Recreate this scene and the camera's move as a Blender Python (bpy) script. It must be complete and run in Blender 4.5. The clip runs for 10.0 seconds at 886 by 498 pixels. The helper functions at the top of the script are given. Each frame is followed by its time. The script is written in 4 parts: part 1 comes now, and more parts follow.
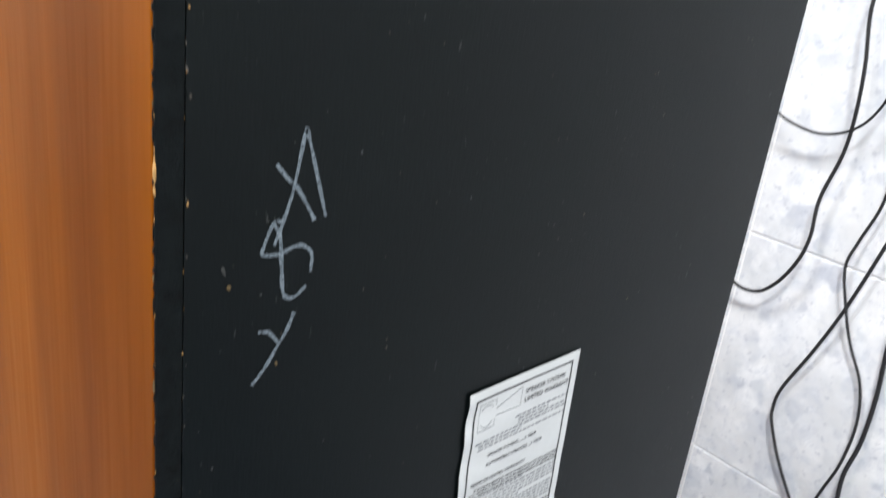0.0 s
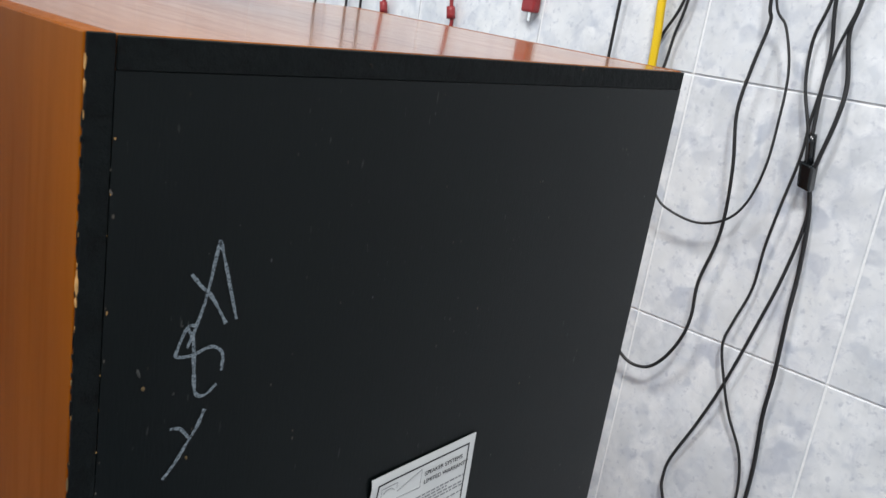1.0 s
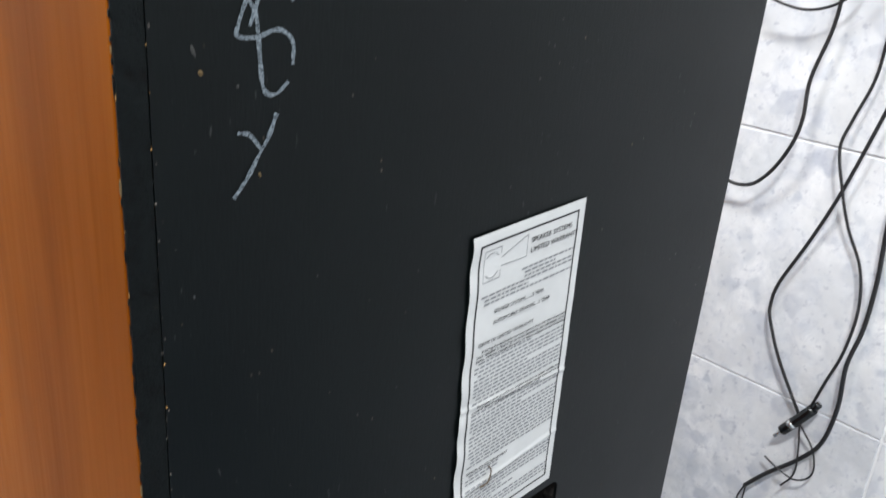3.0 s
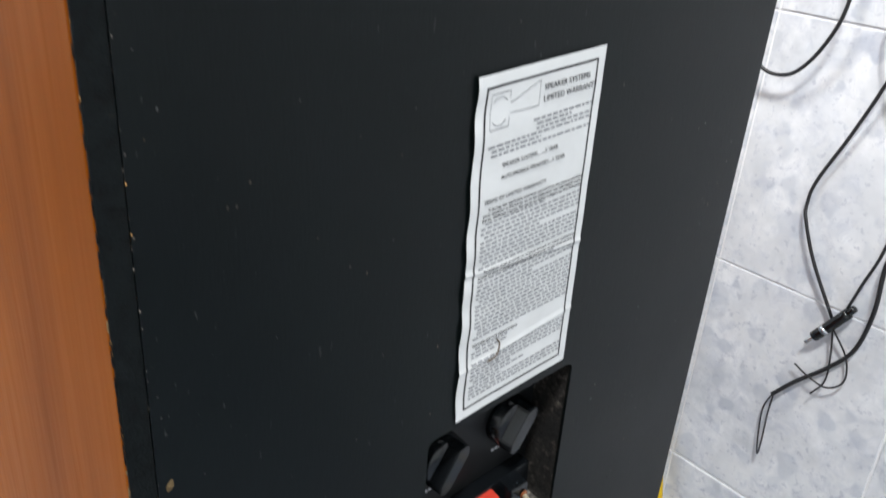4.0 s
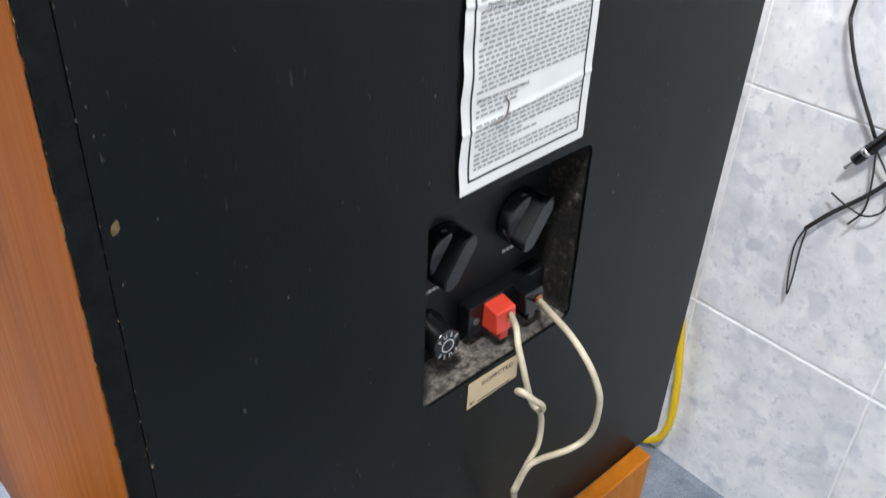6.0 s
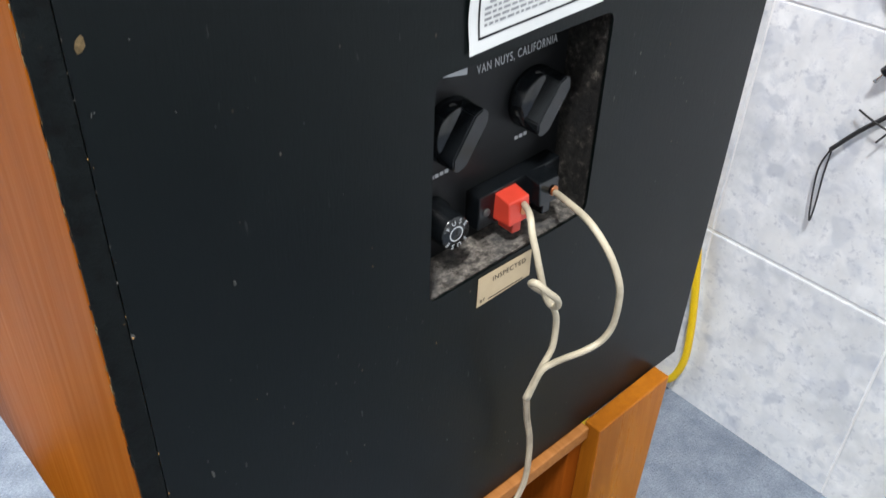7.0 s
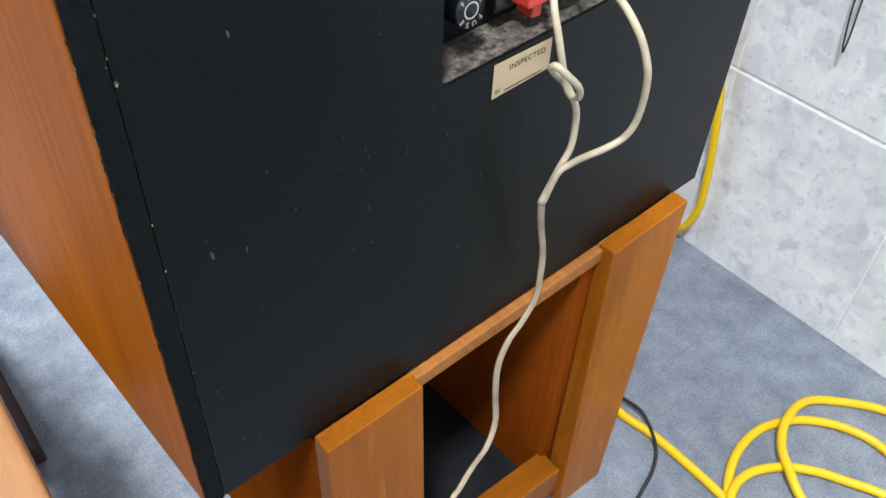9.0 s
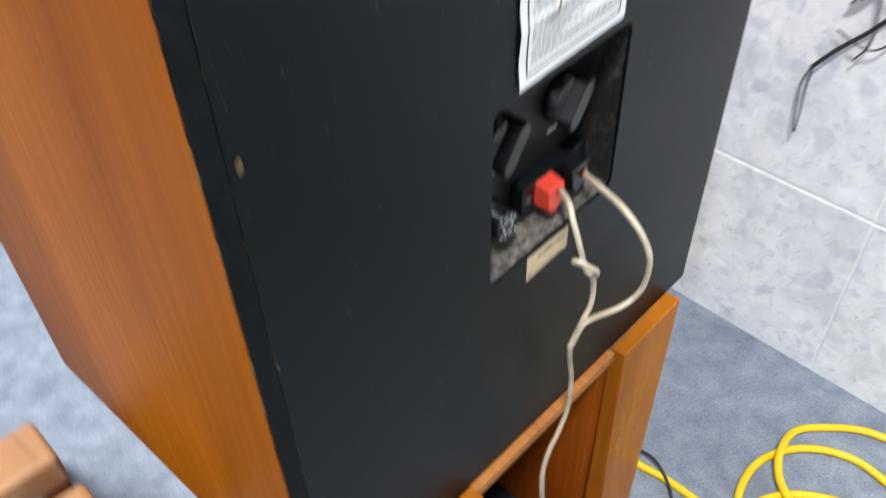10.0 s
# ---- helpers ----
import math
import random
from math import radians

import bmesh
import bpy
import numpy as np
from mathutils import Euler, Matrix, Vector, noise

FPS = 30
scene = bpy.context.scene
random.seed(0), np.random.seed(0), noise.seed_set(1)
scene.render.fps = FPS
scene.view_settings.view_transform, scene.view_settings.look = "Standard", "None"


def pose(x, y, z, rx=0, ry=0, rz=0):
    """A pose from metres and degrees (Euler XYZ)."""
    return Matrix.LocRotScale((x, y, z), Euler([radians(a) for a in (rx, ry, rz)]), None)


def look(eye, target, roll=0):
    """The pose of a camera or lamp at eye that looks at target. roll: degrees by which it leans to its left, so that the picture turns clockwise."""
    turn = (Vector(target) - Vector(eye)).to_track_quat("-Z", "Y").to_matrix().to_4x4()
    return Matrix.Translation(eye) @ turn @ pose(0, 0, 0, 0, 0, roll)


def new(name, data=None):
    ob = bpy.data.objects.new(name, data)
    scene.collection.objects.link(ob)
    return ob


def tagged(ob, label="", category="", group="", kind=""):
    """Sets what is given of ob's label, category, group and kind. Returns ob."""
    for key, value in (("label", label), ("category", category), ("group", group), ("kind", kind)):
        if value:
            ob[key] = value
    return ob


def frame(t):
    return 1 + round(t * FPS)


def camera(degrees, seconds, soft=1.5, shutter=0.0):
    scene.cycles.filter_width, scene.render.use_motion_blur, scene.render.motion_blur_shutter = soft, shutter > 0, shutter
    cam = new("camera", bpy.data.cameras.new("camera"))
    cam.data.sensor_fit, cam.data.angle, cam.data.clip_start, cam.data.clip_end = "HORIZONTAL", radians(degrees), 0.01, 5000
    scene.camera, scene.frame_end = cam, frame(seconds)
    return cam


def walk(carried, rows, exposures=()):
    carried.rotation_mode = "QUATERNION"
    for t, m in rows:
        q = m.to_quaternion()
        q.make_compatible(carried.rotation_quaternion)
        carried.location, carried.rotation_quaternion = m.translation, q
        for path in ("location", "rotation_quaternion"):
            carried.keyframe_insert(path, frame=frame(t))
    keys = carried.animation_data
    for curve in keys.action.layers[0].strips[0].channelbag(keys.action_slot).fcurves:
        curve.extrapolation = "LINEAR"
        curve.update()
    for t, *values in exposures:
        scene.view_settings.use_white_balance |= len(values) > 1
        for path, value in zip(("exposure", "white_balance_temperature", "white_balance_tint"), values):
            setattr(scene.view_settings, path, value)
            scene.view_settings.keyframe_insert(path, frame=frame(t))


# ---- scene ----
cam = camera(56.6, 10.0, shutter=0.4)
PATH = [
    (0, (-0.097, -0.25, 0.969), (1.154, 1.144, 0.269), 7.3),
    (0.5, (-0.11, -0.255, 0.994), (1.244, 1.106, 0.434), 9.2),
    (0.9, (-0.117, -0.272, 0.994), (1.315, 1.034, 0.502), 8.8),
    (1, (-0.114, -0.271, 0.995), (1.313, 1.029, 0.472), 9.2),
    (1.5, (-0.107, -0.273, 0.967), (1.322, 1.024, 0.44), 7.1),
    (2, (-0.101, -0.271, 0.937), (1.308, 1.019, 0.346), 6.7),
    (2.5, (-0.097, -0.253, 0.912), (1.263, 1.058, 0.257), 5.6),
    (3.8, (-0.081, -0.235, 0.857), (1.14, 1.099, 0.004), 4.5),
    (4, (-0.074, -0.24, 0.845), (1.138, 1.088, -0.031), 4.4),
    (4.5, (-0.065, -0.243, 0.819), (1.107, 1.057, -0.15), 4.1),
    (5, (-0.063, -0.234, 0.798), (1.097, 1.045, -0.212), 3.6),
    (5.5, (-0.058, -0.234, 0.785), (1.083, 1.033, -0.259), 3.2),
    (7, (-0.051, -0.233, 0.709), (1.032, 1.003, -0.431), 2.5),
    (7.5, (-0.051, -0.233, 0.699), (1.008, 0.984, -0.482), 2.6),
    (8, (-0.054, -0.236, 0.68), (0.957, 0.927, -0.595), 2.8),
    (8.5, (-0.056, -0.236, 0.665), (0.925, 0.886, -0.669), 3.0),
    (9, (-0.055, -0.238, 0.661), (0.903, 0.862, -0.707), 3.1),
    (9.5, (-0.055, -0.237, 0.662), (0.89, 0.855, -0.721), 3.1),
    (9.7, (-0.061, -0.227, 0.690), (0.889, 0.870, -0.687), 2.5),
    (9.8, (-0.068, -0.221, 0.721), (0.882, 0.865, -0.665), 2.2),
    (10, (-0.092, -0.214, 0.793), (0.915, 0.848, -0.57), -1.6),
]
walk(cam, [(t, look(eye, target, roll)) for t, eye, target, roll in PATH],
     exposures=[(0, 0.95), (0.5, 0.62), (1, 0.3), (1.5, 0.64), (2.5, 0.82), (4, 0.95), (5, 1.0), (7, 1.33), (9, 1.34), (10, 1.38)])

# ---------------------------------------------------------------- light
world = bpy.data.worlds.new("sky")
scene.world = world
world.use_nodes = True
wn = world.node_tree
sky = wn.nodes.new("ShaderNodeTexSky")
sky.sky_type = 'NISHITA'
sky.sun_disc = False
sky.sun_elevation, sky.sun_rotation = radians(40), radians(200)
wn.nodes["Background"].inputs[1].default_value = 0.12
wn.links.new(sky.outputs[0], wn.nodes["Background"].inputs[0])


def area_lamp(name, eye, target, sx, sy, watts, colour):
    lamp = bpy.data.lights.new(name, 'AREA')
    lamp.shape, lamp.size, lamp.size_y, lamp.energy, lamp.color = 'RECTANGLE', sx, sy, watts, colour
    ob = new(name, lamp)
    ob.matrix_world = look(eye, target)
    return ob


area_lamp("ceiling_light_front", (-0.55, 0.35, 2.5), (-0.55, 0.35, 0), 0.45, 0.45, 25, (0.97, 0.985, 0.99))
area_lamp("ceiling_light_back", (-0.62, -0.65, 2.5), (-0.62, -0.65, 0), 0.3, 0.3, 36, (0.97, 0.985, 0.99))
area_lamp("window_light", (-1.5, 2.52, 1.5), (-1.2, 0, 0.6), 1.7, 1.3, 10, (0.84, 0.92, 1.0))

# ---------------------------------------------------------------- materials


def shader(name, rough=0.5, metal=0.0, spec=0.5, coat=0.0):
    m = bpy.data.materials.new(name)
    m.use_nodes = True
    n, l = m.node_tree.nodes, m.node_tree.links
    b = n["Principled BSDF"]
    b.inputs["Roughness"].default_value = rough
    b.inputs["Metallic"].default_value = metal
    b.inputs["Specular IOR Level"].default_value = spec
    b.inputs["Coat Weight"].default_value = coat
    b.inputs["Coat Roughness"].default_value = 0.12
    return m, n, l, b


def coords(n, l, scale, shift=False):
    tc = n.new("ShaderNodeTexCoord")
    mp = n.new("ShaderNodeMapping")
    mp.inputs["Scale"].default_value = scale
    l.new(tc.outputs["Object"], mp.inputs["Vector"])
    if shift:
        oi = n.new("ShaderNodeObjectInfo")
        mu = n.new("ShaderNodeMath")
        mu.operation = 'MULTIPLY'
        mu.inputs[1].default_value = 37.0
        l.new(oi.outputs["Random"], mu.inputs[0])
        cb = n.new("ShaderNodeCombineXYZ")
        for i in range(3):
            l.new(mu.outputs[0], cb.inputs[i])
        l.new(cb.outputs[0], mp.inputs["Location"])
    return mp.outputs["Vector"]


def noise_tex(n, l, vec, scale, detail=4.0, rough=0.55, distort=0.0):
    t = n.new("ShaderNodeTexNoise")
    t.inputs["Scale"].default_value, t.inputs["Detail"].default_value = scale, detail
    t.inputs["Roughness"].default_value, t.inputs["Distortion"].default_value = rough, distort
    l.new(vec, t.inputs["Vector"])
    return t.outputs["Fac"]


def ramp(n, l, fac, stops):
    r = n.new("ShaderNodeValToRGB")
    el = r.color_ramp.elements
    while len(el) < len(stops):
        el.new(0.5)
    for e, (p, c) in zip(el, stops):
        e.position = p
        e.color = (*c, 1) if len(c) == 3 else c
    l.new(fac, r.inputs[0])
    return r.outputs[0]


def mix(n, l, fac, a, b, mode='MIX'):
    m = n.new("ShaderNodeMix")
    m.data_type, m.blend_type = 'RGBA', mode
    for sock, v in ((m.inputs[0], fac), (m.inputs[6], a), (m.inputs[7], b)):
        if isinstance(v, (int, float)):
            sock.default_value = v
        elif isinstance(v, tuple):
            sock.default_value = (*v, 1)
        else:
            l.new(v, sock)
    return m.outputs[2]


def bump(n, l, b, height, strength, dist):
    k = n.new("ShaderNodeBump")
    k.inputs["Strength"].default_value, k.inputs["Distance"].default_value = strength, dist
    l.new(height, k.inputs["Height"])
    l.new(k.outputs[0], b.inputs["Normal"])


def varnished_wood(name, dark, mid, light, axis=2, rough=0.3, coat=0.3, spec=0.3):
    m, n, l, b = shader(name, rough, 0, spec, coat)
    s = [34.0, 34.0, 34.0]
    s[axis] = 1.6
    v = coords(n, l, s)
    fine = noise_tex(n, l, v, 6.0, 6, 0.65, 0.3)
    s2 = [7.0, 7.0, 7.0]
    s2[axis] = 1.5
    broad = noise_tex(n, l, coords(n, l, s2), 1.3, 3, 0.5, 0.4)
    c1 = ramp(n, l, fine, [(0.25, dark), (0.5, mid), (0.78, light)])
    c2 = ramp(n, l, broad, [(0.32, (0.66, 0.58, 0.52)), (0.68, (1.22, 1.19, 1.12))])
    l.new(mix(n, l, 1.0, c1, c2, 'MULTIPLY'), b.inputs["Base Color"])
    l.new(ramp(n, l, fine, [(0.2, (rough + 0.1,) * 3), (0.8, (rough - 0.06,) * 3)]), b.inputs["Roughness"])
    bump(n, l, b, fine, 0.03, 0.001)
    return m


WALNUT = varnished_wood("orange_walnut_veneer", (0.194, 0.0545, 0.0013), (0.210, 0.060, 0.0018), (0.226, 0.0665, 0.0025), 2, 0.38, 0.0, 0.04)
WALNUT_TOP = varnished_wood("orange_walnut_top", (0.20, 0.064, 0.008), (0.235, 0.079, 0.011), (0.265, 0.093, 0.015), 1, 0.12, 0.0, 0.42)
STAND = varnished_wood("honey_pine", (0.215, 0.066, 0.0045), (0.265, 0.086, 0.007), (0.335, 0.122, 0.012), 2, 0.28, 0.0, 0.14)
STAND_X = varnished_wood("honey_pine_rail", (0.215, 0.066, 0.0045), (0.265, 0.086, 0.007), (0.335, 0.122, 0.012), 0, 0.28, 0.0, 0.14)
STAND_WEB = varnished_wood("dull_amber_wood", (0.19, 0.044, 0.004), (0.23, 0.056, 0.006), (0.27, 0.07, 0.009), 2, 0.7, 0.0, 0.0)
STAND_END = varnished_wood("sawn_pine_end", (0.20, 0.072, 0.012), (0.27, 0.105, 0.024), (0.36, 0.15, 0.045), 1, 0.6, 0.0)
STOOL = varnished_wood("glossy_stool_wood", (0.25, 0.13, 0.062), (0.31, 0.17, 0.085), (0.37, 0.215, 0.12), 1, 0.26, 0.2, 0.4)


def black_paint(name, specks=True):
    m, n, l, b = shader(name, 0.37, 0, 0.19)
    v = coords(n, l, (1, 1, 1))
    broad = noise_tex(n, l, v, 9.0, 4, 0.6)
    c = ramp(n, l, broad, [(0.3, (0.0005, 0.0020, 0.0020)), (0.7, (0.0013, 0.0036, 0.0036))])
    grain = noise_tex(n, l, coords(n, l, (900, 900, 120)), 1.0, 3, 0.6)
    c = mix(n, l, 0.35, c, ramp(n, l, grain, [(0.35, (0.0004, 0.0009, 0.0010)), (0.7, (0.0022, 0.0036, 0.0036))]))
    if specks:
        vo = n.new("ShaderNodeTexVoronoi")
        vo.inputs["Scale"].default_value = 150
        vo.inputs["Randomness"].default_value = 1.0
        l.new(coords(n, l, (1, 1, 0.5)), vo.inputs["Vector"])
        gate = noise_tex(n, l, v, 26.0, 2, 0.5)
        spot = ramp(n, l, vo.outputs["Distance"], [(0.04, (1, 1, 1)), (0.085, (0, 0, 0))])
        keep = ramp(n, l, gate, [(0.50, (0, 0, 0)), (0.60, (1, 1, 1))])
        f = mix(n, l, 1.0, spot, keep, 'MULTIPLY')
        tint = ramp(n, l, noise_tex(n, l, v, 70, 1), [(0.4, (0.085, 0.088, 0.09)), (0.62, (0.11, 0.08, 0.045))])
        c = mix(n, l, f, c, tint)
        scuff = ramp(n, l, noise_tex(n, l, coords(n, l, (420, 420, 95)), 1.0, 2, 0.5), [(0.70, (0, 0, 0)), (0.76, (0.8, 0.8, 0.8))])
        where = ramp(n, l, noise_tex(n, l, v, 13.0, 2, 0.5), [(0.46, (0, 0, 0)), (0.62, (1, 1, 1))])
        c = mix(n, l, mix(n, l, 1.0, scuff, where, 'MULTIPLY'), c, (0.055, 0.058, 0.055))
    l.new(c, b.inputs["Base Color"])
    l.new(ramp(n, l, broad, [(0.3, (0.32,) * 3), (0.7, (0.42,) * 3)]), b.inputs["Roughness"])
    bump(n, l, b, grain, 0.12, 0.0006)
    return m


BLACK = black_paint("worn_black_paint")


def chipped_edge():
    """Black paint on the raw back edge of the cabinet boards, crumbling to dark pits."""
    m, n, l, b = shader("chipped_black_edge", 0.6, 0, 0.14)
    v = coords(n, l, (1, 1, 1))
    pits = noise_tex(n, l, v, 130, 5, 0.7)
    rare = noise_tex(n, l, v, 38, 2, 0.5)
    c = ramp(n, l, pits, [(0.36, (0.0004, 0.0004, 0.0004)), (0.46, (0.0012, 0.0026, 0.0028)), (0.75, (0.0040, 0.0062, 0.0064))])
    f = mix(n, l, 1.0, ramp(n, l, pits, [(0.62, (0, 0, 0)), (0.68, (1, 1, 1))]), ramp(n, l, rare, [(0.58, (0, 0, 0)), (0.66, (1, 1, 1))]), 'MULTIPLY')
    l.new(mix(n, l, f, c, (0.20, 0.11, 0.04)), b.inputs["Base Color"])
    bump(n, l, b, pits, 0.6, 0.002)
    return m


EDGE = chipped_edge()


def plain(name, colour, rough=0.5, metal=0.0, spec=0.5, wear=0.12, scale=60.0):
    m, n, l, b = shader(name, rough, metal, spec)
    f = noise_tex(n, l, coords(n, l, (1, 1, 1)), scale, 4, 0.6)
    lo = tuple(c * (1 - wear) for c in colour)
    hi = tuple(min(1, c * (1 + wear)) for c in colour)
    l.new(ramp(n, l, f, [(0.3, lo), (0.7, hi)]), b.inputs["Base Color"])
    bump(n, l, b, f, 0.05, 0.0005)
    return m


KNOB = plain("black_plastic", (0.004, 0.005, 0.006), 0.2, 0, 0.5)
PLATE = plain("matt_black_plate", (0.005, 0.0055, 0.006), 0.42, 0, 0.24)
RED = plain("red_plastic", (0.47, 0.038, 0.020), 0.38)
REDCLIP = plain("dark_red_plastic", (0.27, 0.02, 0.022), 0.4)
CREAM = plain("cream_cable", (0.45, 0.39, 0.285), 0.45, 0, 0.5, 0.18, 90)
GRIMY = plain("soiled_cream_cable", (0.33, 0.27, 0.195), 0.5, 0, 0.4, 0.3, 70)
CABLE = plain("black_cable", (0.012, 0.012, 0.013), 0.42, 0, 0.5)
YELLOW = plain("yellow_cable", (0.70, 0.46, 0.003), 0.42, 0, 0.5, 0.06)
PAPER = plain("warranty_paper", (0.61, 0.615, 0.605), 0.55, 0, 0.4, 0.05, 40)
INK = plain("black_ink", (0.015, 0.015, 0.017), 0.7, 0, 0.2)
INK_GREY = plain("faded_ink", (0.25, 0.255, 0.265), 0.7, 0, 0.2)
KRAFT = plain("kraft_label", (0.46, 0.36, 0.23), 0.6, 0, 0.3, 0.08)
FLAP = plain("brown_torn_paper", (0.10, 0.07, 0.045), 0.7)
SILVER = plain("silver_print", (0.42, 0.43, 0.44), 0.5, 0, 0.4)
SILVER_DULL = plain("dull_screw_metal", (0.10, 0.10, 0.095), 0.45, 0.6)
CHROME = plain("bright_metal", (0.7, 0.7, 0.7), 0.25, 1.0)
COPPER = plain("copper_strand", (0.55, 0.22, 0.10), 0.35, 1.0)
RAWWOOD = plain("raw_chipped_wood", (0.40, 0.22, 0.08), 0.75, 0, 0.2, 0.35, 300)
CRUMB = plain("brown_board_crumb", (0.11, 0.075, 0.035), 0.8, 0, 0.2, 0.5, 400)
WHITEWALL = plain("white_wall_paint", (0.74, 0.74, 0.73), 0.8, 0, 0.2, 0.03, 5)
GROUT = plain("white_grout", (0.80, 0.805, 0.81), 0.8, 0, 0.2, 0.06, 200)


def fibreboard(name, gain):
    m, n, l, b = shader(name, 0.85, 0, 0.2)
    v = coords(n, l, (1, 1, 1))
    f = noise_tex(n, l, v, 260, 5, 0.7)
    g = noise_tex(n, l, v, 60, 3, 0.6)
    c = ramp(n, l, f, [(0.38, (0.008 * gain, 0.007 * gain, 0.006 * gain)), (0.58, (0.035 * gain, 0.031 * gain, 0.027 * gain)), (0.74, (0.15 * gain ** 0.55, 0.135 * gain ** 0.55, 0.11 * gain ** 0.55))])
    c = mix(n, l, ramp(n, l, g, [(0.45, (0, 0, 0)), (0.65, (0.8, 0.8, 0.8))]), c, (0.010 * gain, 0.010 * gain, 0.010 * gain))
    l.new(c, b.inputs["Base Color"])
    bump(n, l, b, f, 0.7, 0.002)
    return m


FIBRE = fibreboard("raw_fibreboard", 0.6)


def chalk():
    m, n, l, b = shader("blue_white_chalk", 0.95, 0, 0.1)
    f = noise_tex(n, l, coords(n, l, (1, 1, 1)), 900, 4, 0.7)
    l.new(ramp(n, l, f, [(0.34, (0.010, 0.012, 0.013)), (0.48, (0.13, 0.155, 0.175)), (0.72, (0.29, 0.335, 0.365))]), b.inputs["Base Color"])
    return m


CHALK = chalk()


def tile_glaze():
    m, n, l, b = shader("mottled_tile_glaze", 0.22, 0, 0.5)
    v = coords(n, l, (1, 1, 1), True)
    warp = n.new("ShaderNodeTexNoise")
    warp.inputs["Scale"].default_value, warp.inputs["Detail"].default_value = 22, 3
    l.new(v, warp.inputs["Vector"])
    add = n.new("ShaderNodeVectorMath")
    add.operation = 'MULTIPLY_ADD'
    add.inputs[1].default_value = (0.03, 0.03, 0.03)
    l.new(warp.outputs["Color"], add.inputs[0])
    l.new(v, add.inputs[2])
    flakes = n.new("ShaderNodeTexVoronoi")
    flakes.feature = 'SMOOTH_F1'
    flakes.inputs["Smoothness"].default_value = 0.55
    flakes.inputs["Scale"].default_value = 62
    l.new(add.outputs[0], flakes.inputs["Vector"])
    sep = n.new("ShaderNodeSeparateColor")
    l.new(flakes.outputs["Color"], sep.inputs[0])
    base = ramp(n, l, noise_tex(n, l, v, 11.0, 4, 0.6), [(0.30, (0.50, 0.52, 0.55)), (0.50, (0.63, 0.64, 0.66)), (0.70, (0.75, 0.755, 0.76))])
    shard = ramp(n, l, sep.outputs[0], [(0.0, (0.42, 0.45, 0.53)), (0.16, (0.54, 0.57, 0.63)), (0.34, (0.70, 0.715, 0.75)), (0.8, (0.84, 0.845, 0.86))])
    gate = ramp(n, l, noise_tex(n, l, v, 24.0, 4, 0.65), [(0.36, (0.0,) * 3), (0.66, (0.8,) * 3)])
    c = mix(n, l, gate, base, shard)
    streak = ramp(n, l, noise_tex(n, l, v, 48.0, 5, 0.7, 0.6), [(0.50, (0, 0, 0)), (0.70, (0.50,) * 3)])
    c = mix(n, l, streak, c, (0.45, 0.475, 0.545))
    fleck = ramp(n, l, noise_tex(n, l, v, 130.0, 3, 0.6), [(0.58, (0, 0, 0)), (0.70, (0.5,) * 3)])
    c = mix(n, l, fleck, c, (0.38, 0.40, 0.47))
    l.new(c, b.inputs["Base Color"])
    bump(n, l, b, noise_tex(n, l, v, 14, 3), 0.06, 0.002)
    return m


TILE = tile_glaze()


def carpet():
    m, n, l, b = shader("blue_grey_carpet", 0.95, 0, 0.1)
    v = coords(n, l, (1, 1, 1))
    fine = noise_tex(n, l, v, 420, 4, 0.75)
    mid = noise_tex(n, l, v, 34, 4, 0.65)
    broad = noise_tex(n, l, v, 5, 3, 0.5)
    c = ramp(n, l, mid, [(0.3, (0.215, 0.25, 0.31)), (0.7, (0.355, 0.40, 0.47))])
    c = mix(n, l, 1.0, c, ramp(n, l, fine, [(0.3, (0.66, 0.66, 0.66)), (0.7, (1.22, 1.22, 1.22))]), 'MULTIPLY')
    c = mix(n, l, 1.0, c, ramp(n, l, broad, [(0.3, (0.85, 0.85, 0.86)), (0.7, (1.1, 1.1, 1.1))]), 'MULTIPLY')
    lint = ramp(n, l, noise_tex(n, l, v, 160, 2, 0.5), [(0.74, (0, 0, 0)), (0.77, (0.7,) * 3)])
    l.new(mix(n, l, lint, c, (0.55, 0.58, 0.62)), b.inputs["Base Color"])
    bump(n, l, b, fine, 0.9, 0.004)
    return m


CARPET = carpet()

# ---------------------------------------------------------------- mesh helpers


def part(name, bm, material, parent=None, label="", smooth=False):
    """Links a bmesh as one mesh object, under a thing or a part where one is given."""
    me = bpy.data.meshes.new(name)
    bmesh.ops.recalc_face_normals(bm, faces=bm.faces)
    bm.to_mesh(me)
    bm.free()
    for p in me.polygons:
        p.use_smooth = smooth
    me.materials.append(material)
    ob = new(name, me)
    ob.parent = parent
    if label:
        ob["label"] = label
    return ob


def thing(name, place, label, category, group="", kind=""):
    ob = new(name)
    ob.empty_display_size = 0.02
    ob.matrix_world = Matrix.Translation(place)
    return tagged(ob, label, category, group, kind)


def under(ob, parent):
    """Hang ob under parent without moving it."""
    ob.parent = parent
    ob.matrix_parent_inverse = parent.matrix_world.inverted()
    return ob


def hexa(c, bevel=0.0, seg=2):
    """A box from eight corners: the four of the bottom ring, then the four above them."""
    bm = bmesh.new()
    v = [bm.verts.new(p) for p in c]
    for f in ((3, 2, 1, 0), (4, 5, 6, 7), (0, 1, 5, 4), (1, 2, 6, 5), (2, 3, 7, 6), (3, 0, 4, 7)):
        bm.faces.new([v[i] for i in f])
    if bevel:
        bmesh.ops.bevel(bm, geom=list(bm.edges), offset=bevel, segments=seg, affect='EDGES', profile=0.6)
    return bm


